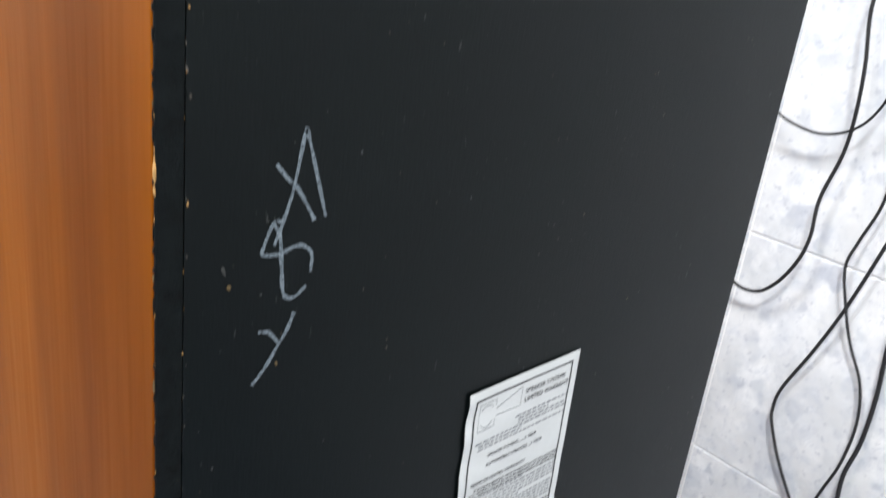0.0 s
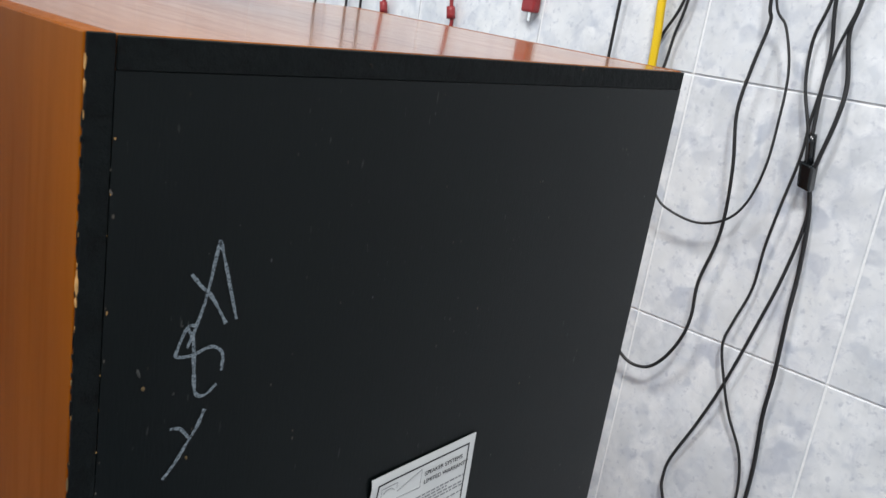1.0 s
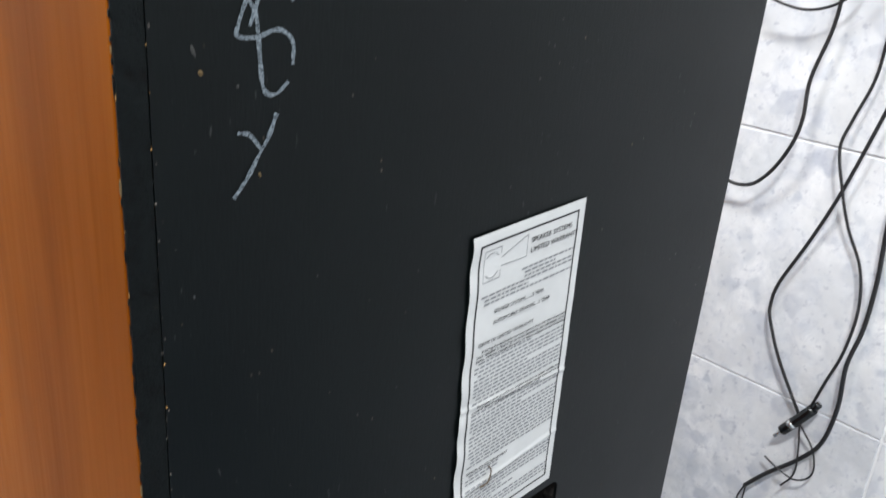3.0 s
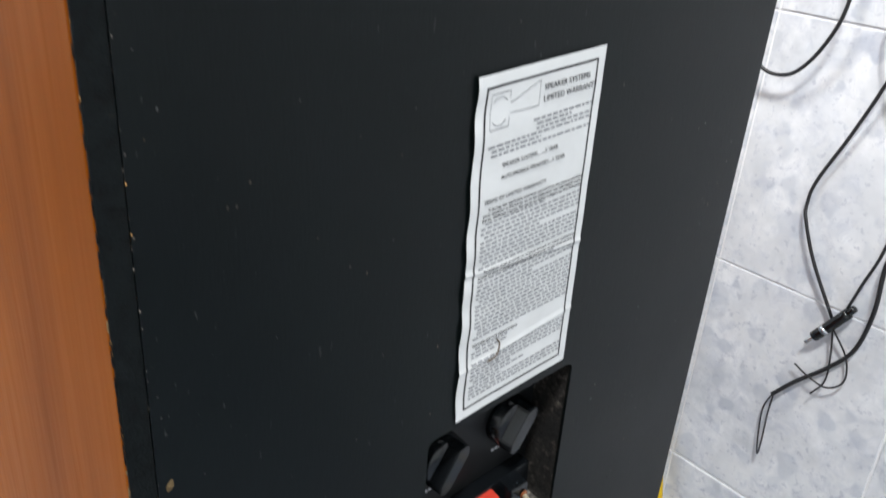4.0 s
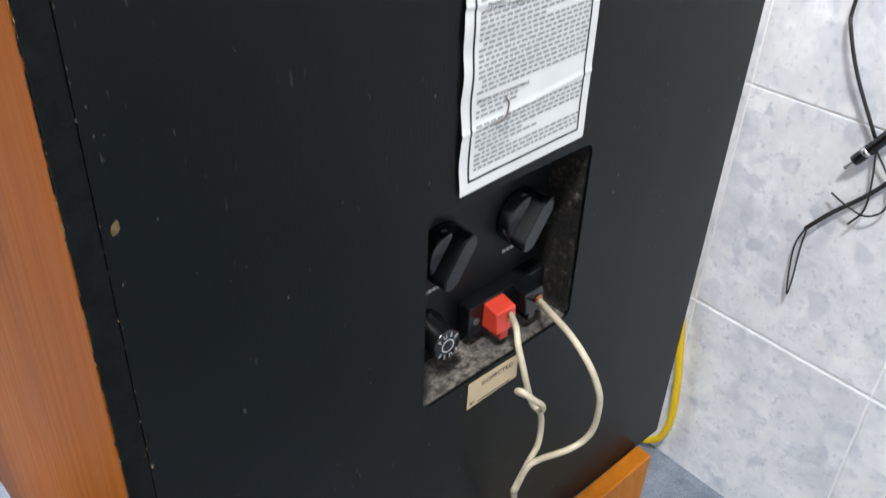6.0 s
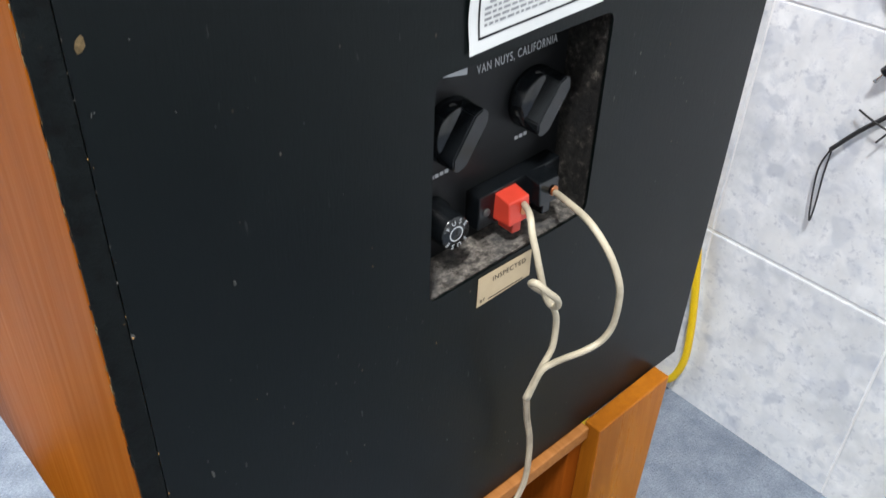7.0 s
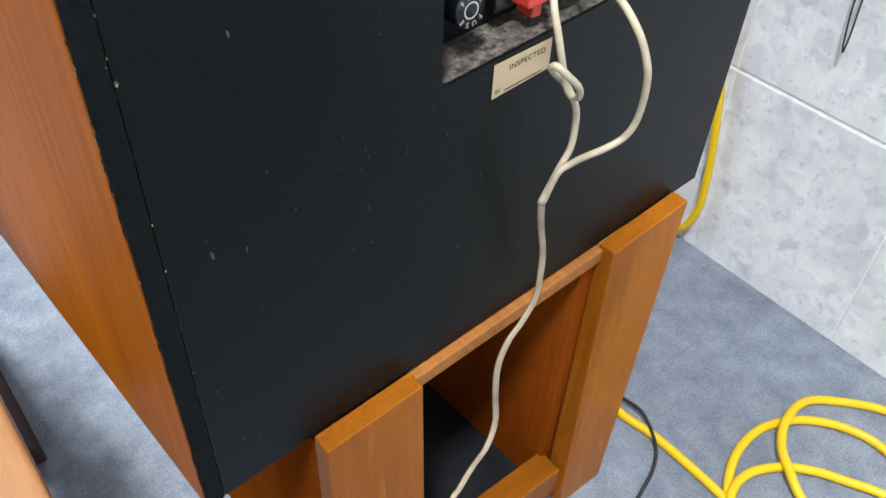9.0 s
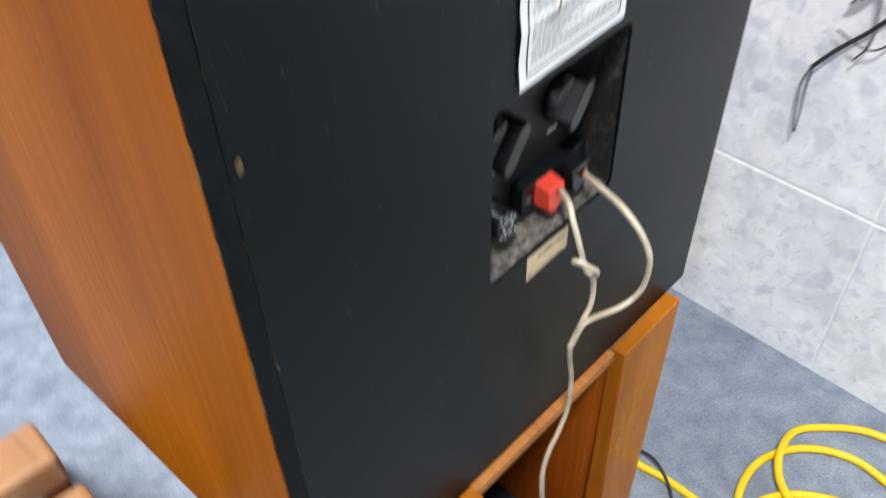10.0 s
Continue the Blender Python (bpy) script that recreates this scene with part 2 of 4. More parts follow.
def box(x0, x1, y0, y1, z0, z1, bevel=0.0, seg=2, m=None):
    c = [(x0, y0, z0), (x1, y0, z0), (x1, y1, z0), (x0, y1, z0), (x0, y0, z1), (x1, y0, z1), (x1, y1, z1), (x0, y1, z1)]
    if m:
        c = [m(*p) for p in c]
    return hexa(c, bevel, seg)


def smooth_line(pts, steps=8):
    p = [Vector(q) for q in pts]
    p = [p[0] * 2 - p[1]] + p + [p[-1] * 2 - p[-2]]
    out = []
    for i in range(1, len(p) - 2):
        a, b, c, d = p[i - 1:i + 3]
        for k in range(steps):
            t = k / steps
            out.append(0.5 * (2 * b + (c - a) * t + (2 * a - 5 * b + 4 * c - d) * t * t + (3 * b - a - 3 * c + d) * t ** 3))
    out.append(p[-2])
    return out


def tube(pts, r, sides=8, steps=8, flat=1.0, up=(0, 0, 1)):
    """A round cable along a smooth line; flat < 1 squashes it along up."""
    line = smooth_line(pts, steps)
    bm = bmesh.new()
    rings = []
    n1 = None
    for i, q in enumerate(line):
        d = (line[min(i + 1, len(line) - 1)] - line[max(i - 1, 0)]).normalized()
        if flat < 1:
            n1 = d.cross(Vector(up)).normalized()
        elif n1 is None:
            n1 = d.orthogonal().normalized()
        else:
            n1 = (n1 - d * n1.dot(d)).normalized()
        n2 = d.cross(n1)
        rings.append([bm.verts.new(q + n1 * r * math.cos(2 * math.pi * k / sides) + n2 * r * flat * math.sin(2 * math.pi * k / sides)) for k in range(sides)])
    for a, b in zip(rings, rings[1:]):
        for k in range(sides):
            bm.faces.new((a[k], a[(k + 1) % sides], b[(k + 1) % sides], b[k]))
    bm.faces.new(rings[0])
    bm.faces.new(rings[-1][::-1])
    return bm


def lathe(profile, centre, sides=40):
    """Turned about an axis along y; profile is (radius, y)."""
    bm = bmesh.new()
    cx, cy, cz = centre
    rings = [[bm.verts.new((cx + r * math.cos(2 * math.pi * k / sides), cy + y, cz + r * math.sin(2 * math.pi * k / sides))) for k in range(sides)] for r, y in profile]
    for a, b in zip(rings, rings[1:]):
        for k in range(sides):
            bm.faces.new((a[k], a[(k + 1) % sides], b[(k + 1) % sides], b[k]))
    bm.faces.new(rings[0])
    bm.faces.new(rings[-1])
    return bm


def lettering(name, text, size, place, turn, material, parent, spread=1.0, label="", align='LEFT', squeeze=1.0):
    cu = bpy.data.curves.new(name, 'FONT')
    cu.body, cu.size, cu.extrude, cu.space_character, cu.align_x = text, size, 0.00005, spread, align
    tmp = new(name, cu)
    bpy.context.view_layer.update()
    me = bpy.data.meshes.new_from_object(tmp.evaluated_get(bpy.context.evaluated_depsgraph_get()))
    bpy.data.objects.remove(tmp)
    me.materials.append(material)
    ob = new(name, me)
    ob.matrix_world = Matrix.Translation(place) @ turn @ Matrix.Diagonal((squeeze, 1, 1, 1))
    if label:
        ob["label"] = label
    return under(ob, parent)


# ---------------------------------------------------------------- the room
XW, CEIL = 0.6525, 2.55
X0, Y0, Y1 = -2.8, -2.3, 2.6
tagged(part("floor", box(X0, XW + 0.1, Y0, Y1, -0.12, 0.0), CARPET), "short-pile blue-grey carpet over the whole floor", "carpet", kind="structure")
tagged(part("ceiling", box(X0, XW + 0.1, Y0, Y1, CEIL, CEIL + 0.1), WHITEWALL), "plain white ceiling", "ceiling", kind="structure")
wall_east = tagged(part("wall_east", box(XW + 0.0016, XW + 0.1, Y0, Y1, 0, CEIL), GROUT), "wall of mottled grey tiles with white grout", "wall", kind="structure")
tagged(part("wall_west", box(X0 - 0.1, X0, Y0, Y1, 0, CEIL), WHITEWALL), "plain white painted wall", "wall", kind="structure")
tagged(part("wall_south", box(X0, XW + 0.1, Y0 - 0.1, Y0, 0, CEIL), WHITEWALL), "plain white painted wall", "wall", kind="structure")
bm = box(X0, -2.4, Y1, Y1 + 0.12, 0, CEIL)
for x0, x1, z0, z1 in ((-0.6, XW + 0.1, 0, CEIL), (-2.4, -0.6, 0, 0.85), (-2.4, -0.6, 2.2, CEIL)):
    other = box(x0, x1, Y1, Y1 + 0.12, z0, z1)
    me_tmp = bpy.data.meshes.new("tmp")
    other.to_mesh(me_tmp)
    other.free()
    bm.from_mesh(me_tmp)
    bpy.data.meshes.remove(me_tmp)
tagged(part("wall_north", bm, WHITEWALL), "white painted wall with a window opening", "wall", kind="structure")

# ---------------------------------------------------------------- the loudspeaker
W, D, H = 0.387, 0.315, 0.70


def cab(x, y, z):
    """From the cabinet's own box to the room: it stands a little out of true."""
    k = x / W
    zb, zt = 0.265 + 0.038 * k, 0.975 + 0.014 * k
    return (x - 0.063 * y, y, zb + (zt - zb) * z / H + 0.024 * y)


speaker = thing("loudspeaker", (W / 2, D / 2, 0.29), "large walnut-veneered loudspeaker seen from its black back, on a wooden stand", "loudspeaker")
T = 0.0105
B = 0.0016
under(part("side_panel", box(0, T, B, D, 0, H, 0.0008, 2, cab), WALNUT), speaker)["label"] = "orange walnut veneer side with a worn back edge"
under(part("side_panel", box(W - T, W, 0.0024, D, 0, H, 0.0008, 2, cab), WALNUT), speaker)
under(part("top_panel", box(T, W - T, B, D, H - 0.0125, H, 0.0006, 2, cab), WALNUT_TOP), speaker)["label"] = "glossy walnut top"
under(part("bottom_panel", box(T, W - T, B, D, 0, 0.0125, 0, 2, cab), WALNUT_TOP), speaker)
under(part("front_baffle", box(T, W - T, D - 0.03, D - 0.012, 0.0125, H - 0.0125, 0, 2, cab), BLACK), speaker)
for x0, x1, z0, z1 in ((0.0004, T - 0.0004, 0, H), (T + 0.0002, W - 0.0004, H - 0.012, H - 0.0005)):
    under(part("back_edge", box(x0, x1, 0.0, B, z0, z1, 0.0004, 1, cab), EDGE), speaker)["label"] = "black-painted chipped board edge"

# back board with its cut-out
CUT = [(0.1462, 0.4648), (0.2538, 0.4768), (0.2522, 0.5865), (0.1455, 0.5785)]


def rounded(quad, r, seg=5):
    out = []
    for i, q in enumerate(quad):
        q = Vector(q)
        a = (Vector(quad[i - 1]) - q).normalized()
        b = (Vector(quad[(i + 1) % 4]) - q).normalized()
        for k in range(seg + 1):
            t = k / seg
            out.append((q + a * r) * (1 - t) ** 2 + q * 2 * t * (1 - t) + (q + b * r) * t * t)
    return out


ring = rounded(CUT, 0.006)
out = []
for x, z in ((T - 0.0001, 0.0006), (W - 0.0003, 0.0006), (W - 0.0003, H - 0.0121), (T - 0.0001, H - 0.0121)):
    out.append(cab(x, 0.0002, z))
bm = bmesh.new()
va = [bm.verts.new(p) for p in out]
vb = [bm.verts.new((p.x, 0.0002, p.y)) for p in ring]
edges = [bm.edges.new((s[i], s[(i + 1) % len(s)])) for s in (va, vb) for i in range(len(s))]
bmesh.ops.triangle_fill(bm, edges=edges, use_beauty=True)
ext = bmesh.ops.extrude_face_region(bm, geom=list(bm.faces))
bmesh.ops.translate(bm, verts=[g for g in ext["geom"] if isinstance(g, bmesh.types.BMVert)], vec=(0, 0.002, 0))
back = under(part("back_board", bm, BLACK), speaker)
back["label"] = "matt black painted back board, scuffed and speckled"
DEEP = 0.027
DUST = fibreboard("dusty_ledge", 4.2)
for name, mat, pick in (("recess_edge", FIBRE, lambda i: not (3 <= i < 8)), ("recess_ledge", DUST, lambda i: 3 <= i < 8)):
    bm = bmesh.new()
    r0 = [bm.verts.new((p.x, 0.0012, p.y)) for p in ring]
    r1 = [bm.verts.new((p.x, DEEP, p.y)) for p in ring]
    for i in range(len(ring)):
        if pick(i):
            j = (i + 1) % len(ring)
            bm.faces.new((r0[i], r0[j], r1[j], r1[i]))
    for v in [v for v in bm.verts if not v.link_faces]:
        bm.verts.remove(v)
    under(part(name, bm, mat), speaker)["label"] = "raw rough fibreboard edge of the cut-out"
bm = bmesh.new()
mid = Vector((0.1995, 0.528))
bm.faces.new([bm.verts.new((mid.x + (p.x - mid.x) * 1.02, DEEP - 0.0005, mid.y + (p.y - mid.y) * 1.02)) for p in ring])
ext = bmesh.ops.extrude_face_region(bm, geom=list(bm.faces))
bmesh.ops.translate(bm, verts=[g for g in ext["geom"] if isinstance(g, bmesh.types.BMVert)], vec=(0, 0.002, 0))
panel = under(part("terminal_panel", bm, PLATE), speaker)
panel["label"] = "black control and connection plate"

BACKWARD = pose(0, 0, 0, 90)
SLOPE = pose(0, 0, 0, 0, -5.0, 0)


def knob(x, z, angle):
    base = under(part("knob", lathe([(0.0162, 0.0), (0.0162, -0.0020), (0.0154, -0.0030), (0.0146, -0.0075), (0.0128, -0.0092)], (x, DEEP - 0.0006, z)), KNOB, None, "", True), speaker)
    base["label"] = "black pointer knob"
    # a wedge across the whole dial: wide below, hollow flanks, a narrow ridge on top
    bm = bmesh.new()
    a = radians(angle)
    rings = []
    for y, length, width in ((-0.0050, 0.0156, 0.0118), (-0.0085, 0.0158, 0.0082), (-0.0165, 0.0156, 0.0046)):
        row = []
        for u, w in ((-1, -0.4), (-0.72, -1), (0.72, -1), (1, -0.4), (1, 0.4), (0.72, 1), (-0.72, 1), (-1, 0.4)):
            u, w = u * length, w * width
            row.append(bm.verts.new((x + u * math.cos(a) - w * math.sin(a), DEEP + y, z + u * math.sin(a) + w * math.cos(a))))
        rings.append(row)
    for p, q in zip(rings, rings[1:]):
        for k in range(8):
            bm.faces.new((p[k], p[(k + 1) % 8], q[(k + 1) % 8], q[k]))
    bm.faces.new(rings[0][::-1])
    bm.faces.new(rings[-1])
    sharp = [e for e in bm.edges if not all(v in rings[1] for v in e.verts)]
    bmesh.ops.bevel(bm, geom=sharp, offset=0.0006, segments=2, affect='EDGES')
    under(part("grip", bm, KNOB), base)


knob(0.2305, 0.5400, 58)
knob(0.1765, 0.5375, 58)

# spring terminal: base plate, red and black levers
tb = under(part("terminal_base", hexa([(0.1905, DEEP, 0.4800), (0.2475, DEEP, 0.4855), (0.2475, 0.0165, 0.4855), (0.1905, 0.0165, 0.4800), (0.1900, DEEP, 0.4994), (0.2465, DEEP, 0.5055), (0.2465, 0.0165, 0.5055), (0.1900, 0.0165, 0.4994)], 0.0008), KNOB), speaker)
tb["label"] = "black spring-clip terminal"
under(part("screw", lathe([(0.0022, 0.0), (0.0022, -0.0006), (0.0015, -0.001)], (0.1955, 0.0165, 0.4895), 16), SILVER_DULL), tb)


def lever(x, z, mat, label):
    ob = under(part("lever", hexa([(x, 0.0185, z), (x + 0.0142, 0.0185, z + 0.0010), (x + 0.0142, 0.0045, z + 0.0020), (x, 0.0045, z + 0.001), (x + 0.0004, 0.0185, z + 0.0158), (x + 0.0146, 0.0185, z + 0.0168), (x + 0.0143, 0.0062, z + 0.0146), (x + 0.0002, 0.0062, z + 0.0136)], 0.0011, 3), mat), tb)
    ob["label"] = label
    under(part("lever_tab", box(x + 0.0045, x + 0.0105, 0.0065, 0.0175, z - 0.0055, z + 0.001, 0.0008), mat), tb)
    under(part("wire_hole", lathe([(0.0028, 0.0), (0.0028, -0.0004), (0.0012, -0.0005)], (x + 0.0100, 0.0050, z + 0.0080), 16), COPPER), tb)["label"] = "bare copper strands in the clip"


lever(0.2005, 0.4836, RED, "red spring lever with the wire clamped in it")
lever(0.2212, 0.4874, KNOB, "black spring lever with the wire clamped in it")
fuse = under(part("fuse_holder", lathe([(0.0105, 0.0), (0.0105, -0.004), (0.0092, -0.005), (0.0088, -0.0185), (0.0080, -0.0200)], (0.1668, DEEP - 0.0004, 0.4935), 28), KNOB, None, "", True), speaker)
fuse["label"] = "black round fuse holder cap with white lettering"
for k in range(4):
    for i, ch in enumerate("FUSE"):
        if k % 2:
            continue
        a = radians(40 + 180 * (k // 2) - (i - 1.5) * 34 + 50)
        p = (0.1668 + 0.0056 * math.cos(a), DEEP - 0.0207, 0.4935 + 0.0056 * math.sin(a))
        lettering("letter", ch, 0.0036, p, pose(0, 0, 0, 90) @ pose(0, 0, 0, 0, 0, math.degrees(a) - 90), SILVER, fuse, 1.0, "white raised letter", 'CENTER')
bm = bmesh.new()
for i in range(24):
    a, c = 2 * math.pi * i / 24, 2 * math.pi * (i + 1) / 24
    bm.faces.new([bm.verts.new((0.1668 + r * math.cos(t), DEEP - 0.0206, 0.4935 + r * math.sin(t))) for r, t in ((0.0034, a), (0.0034, c), (0.0041, c), (0.0041, a))])
under(part("ring_mark", bm, SILVER), fuse)

LOGO = [(0.1700, 0.5640), (0.1860, 0.5620), (0.1860, 0.5678), (0.1745, 0.5668)]
under(part("panel_logo", hexa([(x, y, z) for y in (DEEP - 0.0009, DEEP - 0.0006) for x, z in LOGO]), SILVER), panel)["label"] = "pale grey printed wedge"
lettering("printed_line", "VAN NUYS, CALIFORNIA", 0.0064, (0.1920, DEEP - 0.0010, 0.5605), SLOPE @ BACKWARD, SILVER, panel, 1.18, "white printed place line", squeeze=0.64)
for x0, z0, n_bars in ((0.221, 0.5185, 3), (0.166, 0.5135, 4)):
    for k in range(n_bars):
        under(part("print_bar", box(x0 + 0.0030 * k, x0 + 0.0030 * k + 0.0022, DEEP - 0.0009, DEEP - 0.0006, z0 + 0.0003 * k, z0 + 0.0003 * k + 0.0019), SILVER), panel)

# chalk scrawl on the back board
STROKES = [
    [(0.0445, 0.857), (0.0478, 0.866), (0.0515, 0.879), (0.0548, 0.8985), (0.0560, 0.8985), (0.0605, 0.884), (0.0658, 0.866)],
    [(0.0440, 0.888), (0.0490, 0.882), (0.0525, 0.879), (0.0570, 0.872), (0.0610, 0.865)],
    [(0.0478, 0.866), (0.0440, 0.866), (0.0405, 0.858), (0.0402, 0.854), (0.0470, 0.8535), (0.0550, 0.8558), (0.0605, 0.852), (0.0608, 0.844)],
    [(0.0440, 0.8655), (0.0468, 0.860), (0.0480, 0.848), (0.0495, 0.8365), (0.0540, 0.8345), (0.0590, 0.8385)],
    [(0.0545, 0.828), (0.0515, 0.8205), (0.0475, 0.814), (0.0430, 0.8065), (0.0378, 0.800)],
    [(0.0395, 0.8225), (0.0440, 0.8215), (0.0485, 0.8160)],
]
for k, s in enumerate(STROKES):
    line = smooth_line([(x, 0, z) for x, z in s], 7)
    bm = bmesh.new()
    prev = None
    for i, q in enumerate(line):
        d = (line[min(i + 1, len(line) - 1)] - line[max(i - 1, 0)]).normalized()
        nrm = Vector((-d.z, 0, d.x))
        w = 0.00072 + 0.00042 * noise.noise(q * 300)
        cur = (bm.verts.new(q + nrm * w + Vector((0, -0.0001 - 0.00003 * k, 0))), bm.verts.new(q - nrm * w + Vector((0, -0.0001 - 0.00003 * k, 0))))
        if prev:
            bm.faces.new((prev[0], prev[1], cur[1], cur[0]))
        prev = cur
    under(part("chalk_stroke", bm, CHALK), back)["label"] = "pale blue chalk stroke"

# bare wood chips along the worn back edge
random.seed(4)
spots = [(0.966, 2.2), (0.958, 2.0), (0.948, 1.4), (0.888, 2.4), (0.882, 1.8), (0.893, 1.2)] + [(random.uniform(0.29, 0.95), random.uniform(0.35, 0.9)) for _ in range(34)]
for z, s in spots:
    s *= 0.62
    bm = bmesh.new()
    bmesh.ops.create_icosphere(bm, subdivisions=1, radius=0.0011)
    for v in bm.verts:
        v.co *= random.uniform(0.7, 1.2)
        v.co.x *= 0.3
        v.co.y *= 0.8
        v.co.z *= random.uniform(1.4, 3.0)
        v.co = v.co * s + Vector((0.0004, 0.0008, z))
    under(part("edge_chip", bm, RAWWOOD), speaker)["label"] = "bare wood chip in the worn edge"

# paint and veneer broken away unevenly along the same edge
for k in range(90):
    z = random.uniform(0.28, 0.97)
    bm = bmesh.new()
    bmesh.ops.create_icosphere(bm, subdivisions=1, radius=0.0009)
    stretch, girth = random.uniform(1.2, 4.5), random.uniform(0.4, 1.1)
    for v in bm.verts:
        v.co *= random.uniform(0.7, 1.2)
        v.co = Vector((v.co.x * 0.3 + 0.0001, v.co.y * girth + 0.0012, v.co.z * stretch + z))
    under(part("edge_chip", bm, EDGE if k % 6 else CRUMB), speaker)["label"] = "ragged black paint on the worn edge"

# crumbs of bare board along the seam of the back board
for k in range(96):
    z = random.uniform(0.02, 0.60) if k < 80 else random.uniform(0.60, 0.68)
    bm = bmesh.new()
    bmesh.ops.create_icosphere(bm, subdivisions=1, radius=random.uniform(0.00015, 0.00045))
    c = Vector(cab(T + random.uniform(-0.0006, 0.0008), -0.0001, z))
    for v in bm.verts:
        v.co.y *= 0.3
        v.co.z *= random.uniform(0.8, 2.6)
        v.co += c
    under(part("seam_crumb", bm, random.choice((RAWWOOD, DUST, BLACK, BLACK, DUST))), back)["label"] = "crumb of bare board in the seam"

# scuffs and flecks on the back board: the marked ones, then a scatter that thickens towards the worn side
FLECK = plain("grey_fleck", (0.045, 0.046, 0.043), 0.8, 0, 0.2, 0.4, 400)
marks = [(0.0150, 0.6210, 0.0016, 1.9), (0.0510, 0.5210, 0.0009, 2.0), (0.2030, 0.4260, 0.0008, 1.8), (0.0110, 0.5160, 0.0012, 1.2), (0.0480, 0.8070, 0.0009, 1.3), (0.0270, 0.8430, 0.0011, 1.2), (0.0250, 0.8500, 0.0008, 3.0), (0.0400, 0.8380, 0.0007, 1.2), (0.2620, 0.5400, 0.0006, 4.0), (0.1420, 0.4560, 0.0006, 2.5), (0.0300, 0.4300, 0.0009, 3.5), (0.0450, 0.4250, 0.0008, 2.5)]
for k in range(120):
    x = T + 0.003 + 0.36 * random.random() ** 2.2
    z = random.uniform(0.30, 0.93)
    if 0.14 < x < 0.26 and 0.44 < z < 0.78 or z > 0.66 and k % 3:
        continue
    marks.append((x, z, random.uniform(0.0002, 0.0005), random.choice((1.0, 1.3, 2.2, 4.5))))
for k, (x, z, r, stretch) in enumerate(marks):
    bm = bmesh.new()
    turn = random.uniform(-0.5, 0.5)
    rim = []
    for i in range(7):
        a = 2 * math.pi * i / 7
        u, w = r * math.cos(a) * random.uniform(0.5, 1.1), r * stretch * math.sin(a) * random.uniform(0.6, 1.1)
        rim.append(bm.verts.new((x + u * math.cos(turn) - w * math.sin(turn), 0.00005, z + u * math.sin(turn) + w * math.cos(turn))))
    tip = bm.verts.new((x, -0.0002, z))
    for i in range(7):
        bm.faces.new((rim[i], rim[(i + 1) % 7], tip))
    under(part("fleck", bm, CRUMB if k in (0, 5) or k % 9 == 4 else FLECK), back)

# ---------------------------------------------------------------- warranty sticker
sticker = thing("warranty_sticker", (0.199, 0, 0.677), "creased white paper warranty sticker with black border and small print", "sticker")
SQ = [Vector((0.1564, 0.7618)), Vector((0.2370, 0.7685)), Vector((0.2412, 0.5930)), Vector((0.1610, 0.5848))]


def on_sticker(u, v, lift=0.0):
    """u to the right, v down, 0 to 1 over the sheet."""
    p = (SQ[0] * (1 - u) + SQ[1] * u) * (1 - v) + (SQ[3] * (1 - u) + SQ[2] * u) * v
    wave = 0.0007 * math.exp(-u * 4) * (0.5 + 0.5 * math.sin(v * 46 + 1.0 * math.sin(v * 11)))
    wave += 0.0004 * (0.5 + 0.5 * noise.noise(Vector((u * 5, v * 11, 3.1))))
    crease = 0.0007 * math.exp(-((v - 0.575 + 0.05 * (1 - u)) / 0.006) ** 2) + 0.0006 * math.exp(-((v - 0.835 + 0.03 * u) / 0.006) ** 2)
    return Vector((p.x + 0.0004 * math.exp(-u * 9) * math.sin(v * 40), -0.0007 - wave - crease - lift, p.y))


def strip_on(u0, u1, v0, v1, lift, nu=2, nv=2):
    bm = bmesh.new()
    g = [[bm.verts.new(on_sticker(u0 + (u1 - u0) * i / nu, v0 + (v1 - v0) * j / nv, lift)) for i in range(nu + 1)] for j in range(nv + 1)]
    for j in range(nv):
        for i in range(nu):
            bm.faces.new((g[j][i], g[j][i + 1], g[j + 1][i + 1], g[j + 1][i]))
    return bm


sheet = under(part("sheet", strip_on(0, 1, 0, 1, 0, 36, 150), PAPER, None, "", True), sticker)
IN_U, IN_V = 0.058, 0.030
for u0, u1, v0, v1, nu, nv in ((IN_U, 1 - IN_U, IN_V, IN_V + 0.0055, 36, 1), (IN_U, 1 - IN_U, 1 - IN_V - 0.0055, 1 - IN_V, 36, 1), (IN_U, IN_U + 0.013, IN_V, 1 - IN_V, 1, 150), (1 - IN_U - 0.013, 1 - IN_U, IN_V, 1 - IN_V, 1, 150)):
    under(part("border_line", strip_on(u0, u1, v0, v1, 0.00018, nu, nv), INK), sticker)["label"] = "black border line"


def printed(text, size, u, v, mat):
    p = on_sticker(u, v, 0.0006)
    return lettering("printed_line", text, size, p, pose(0, 0, 0, 0, -4.6, 0) @ BACKWARD, mat, sticker, 1.0, "small black print")


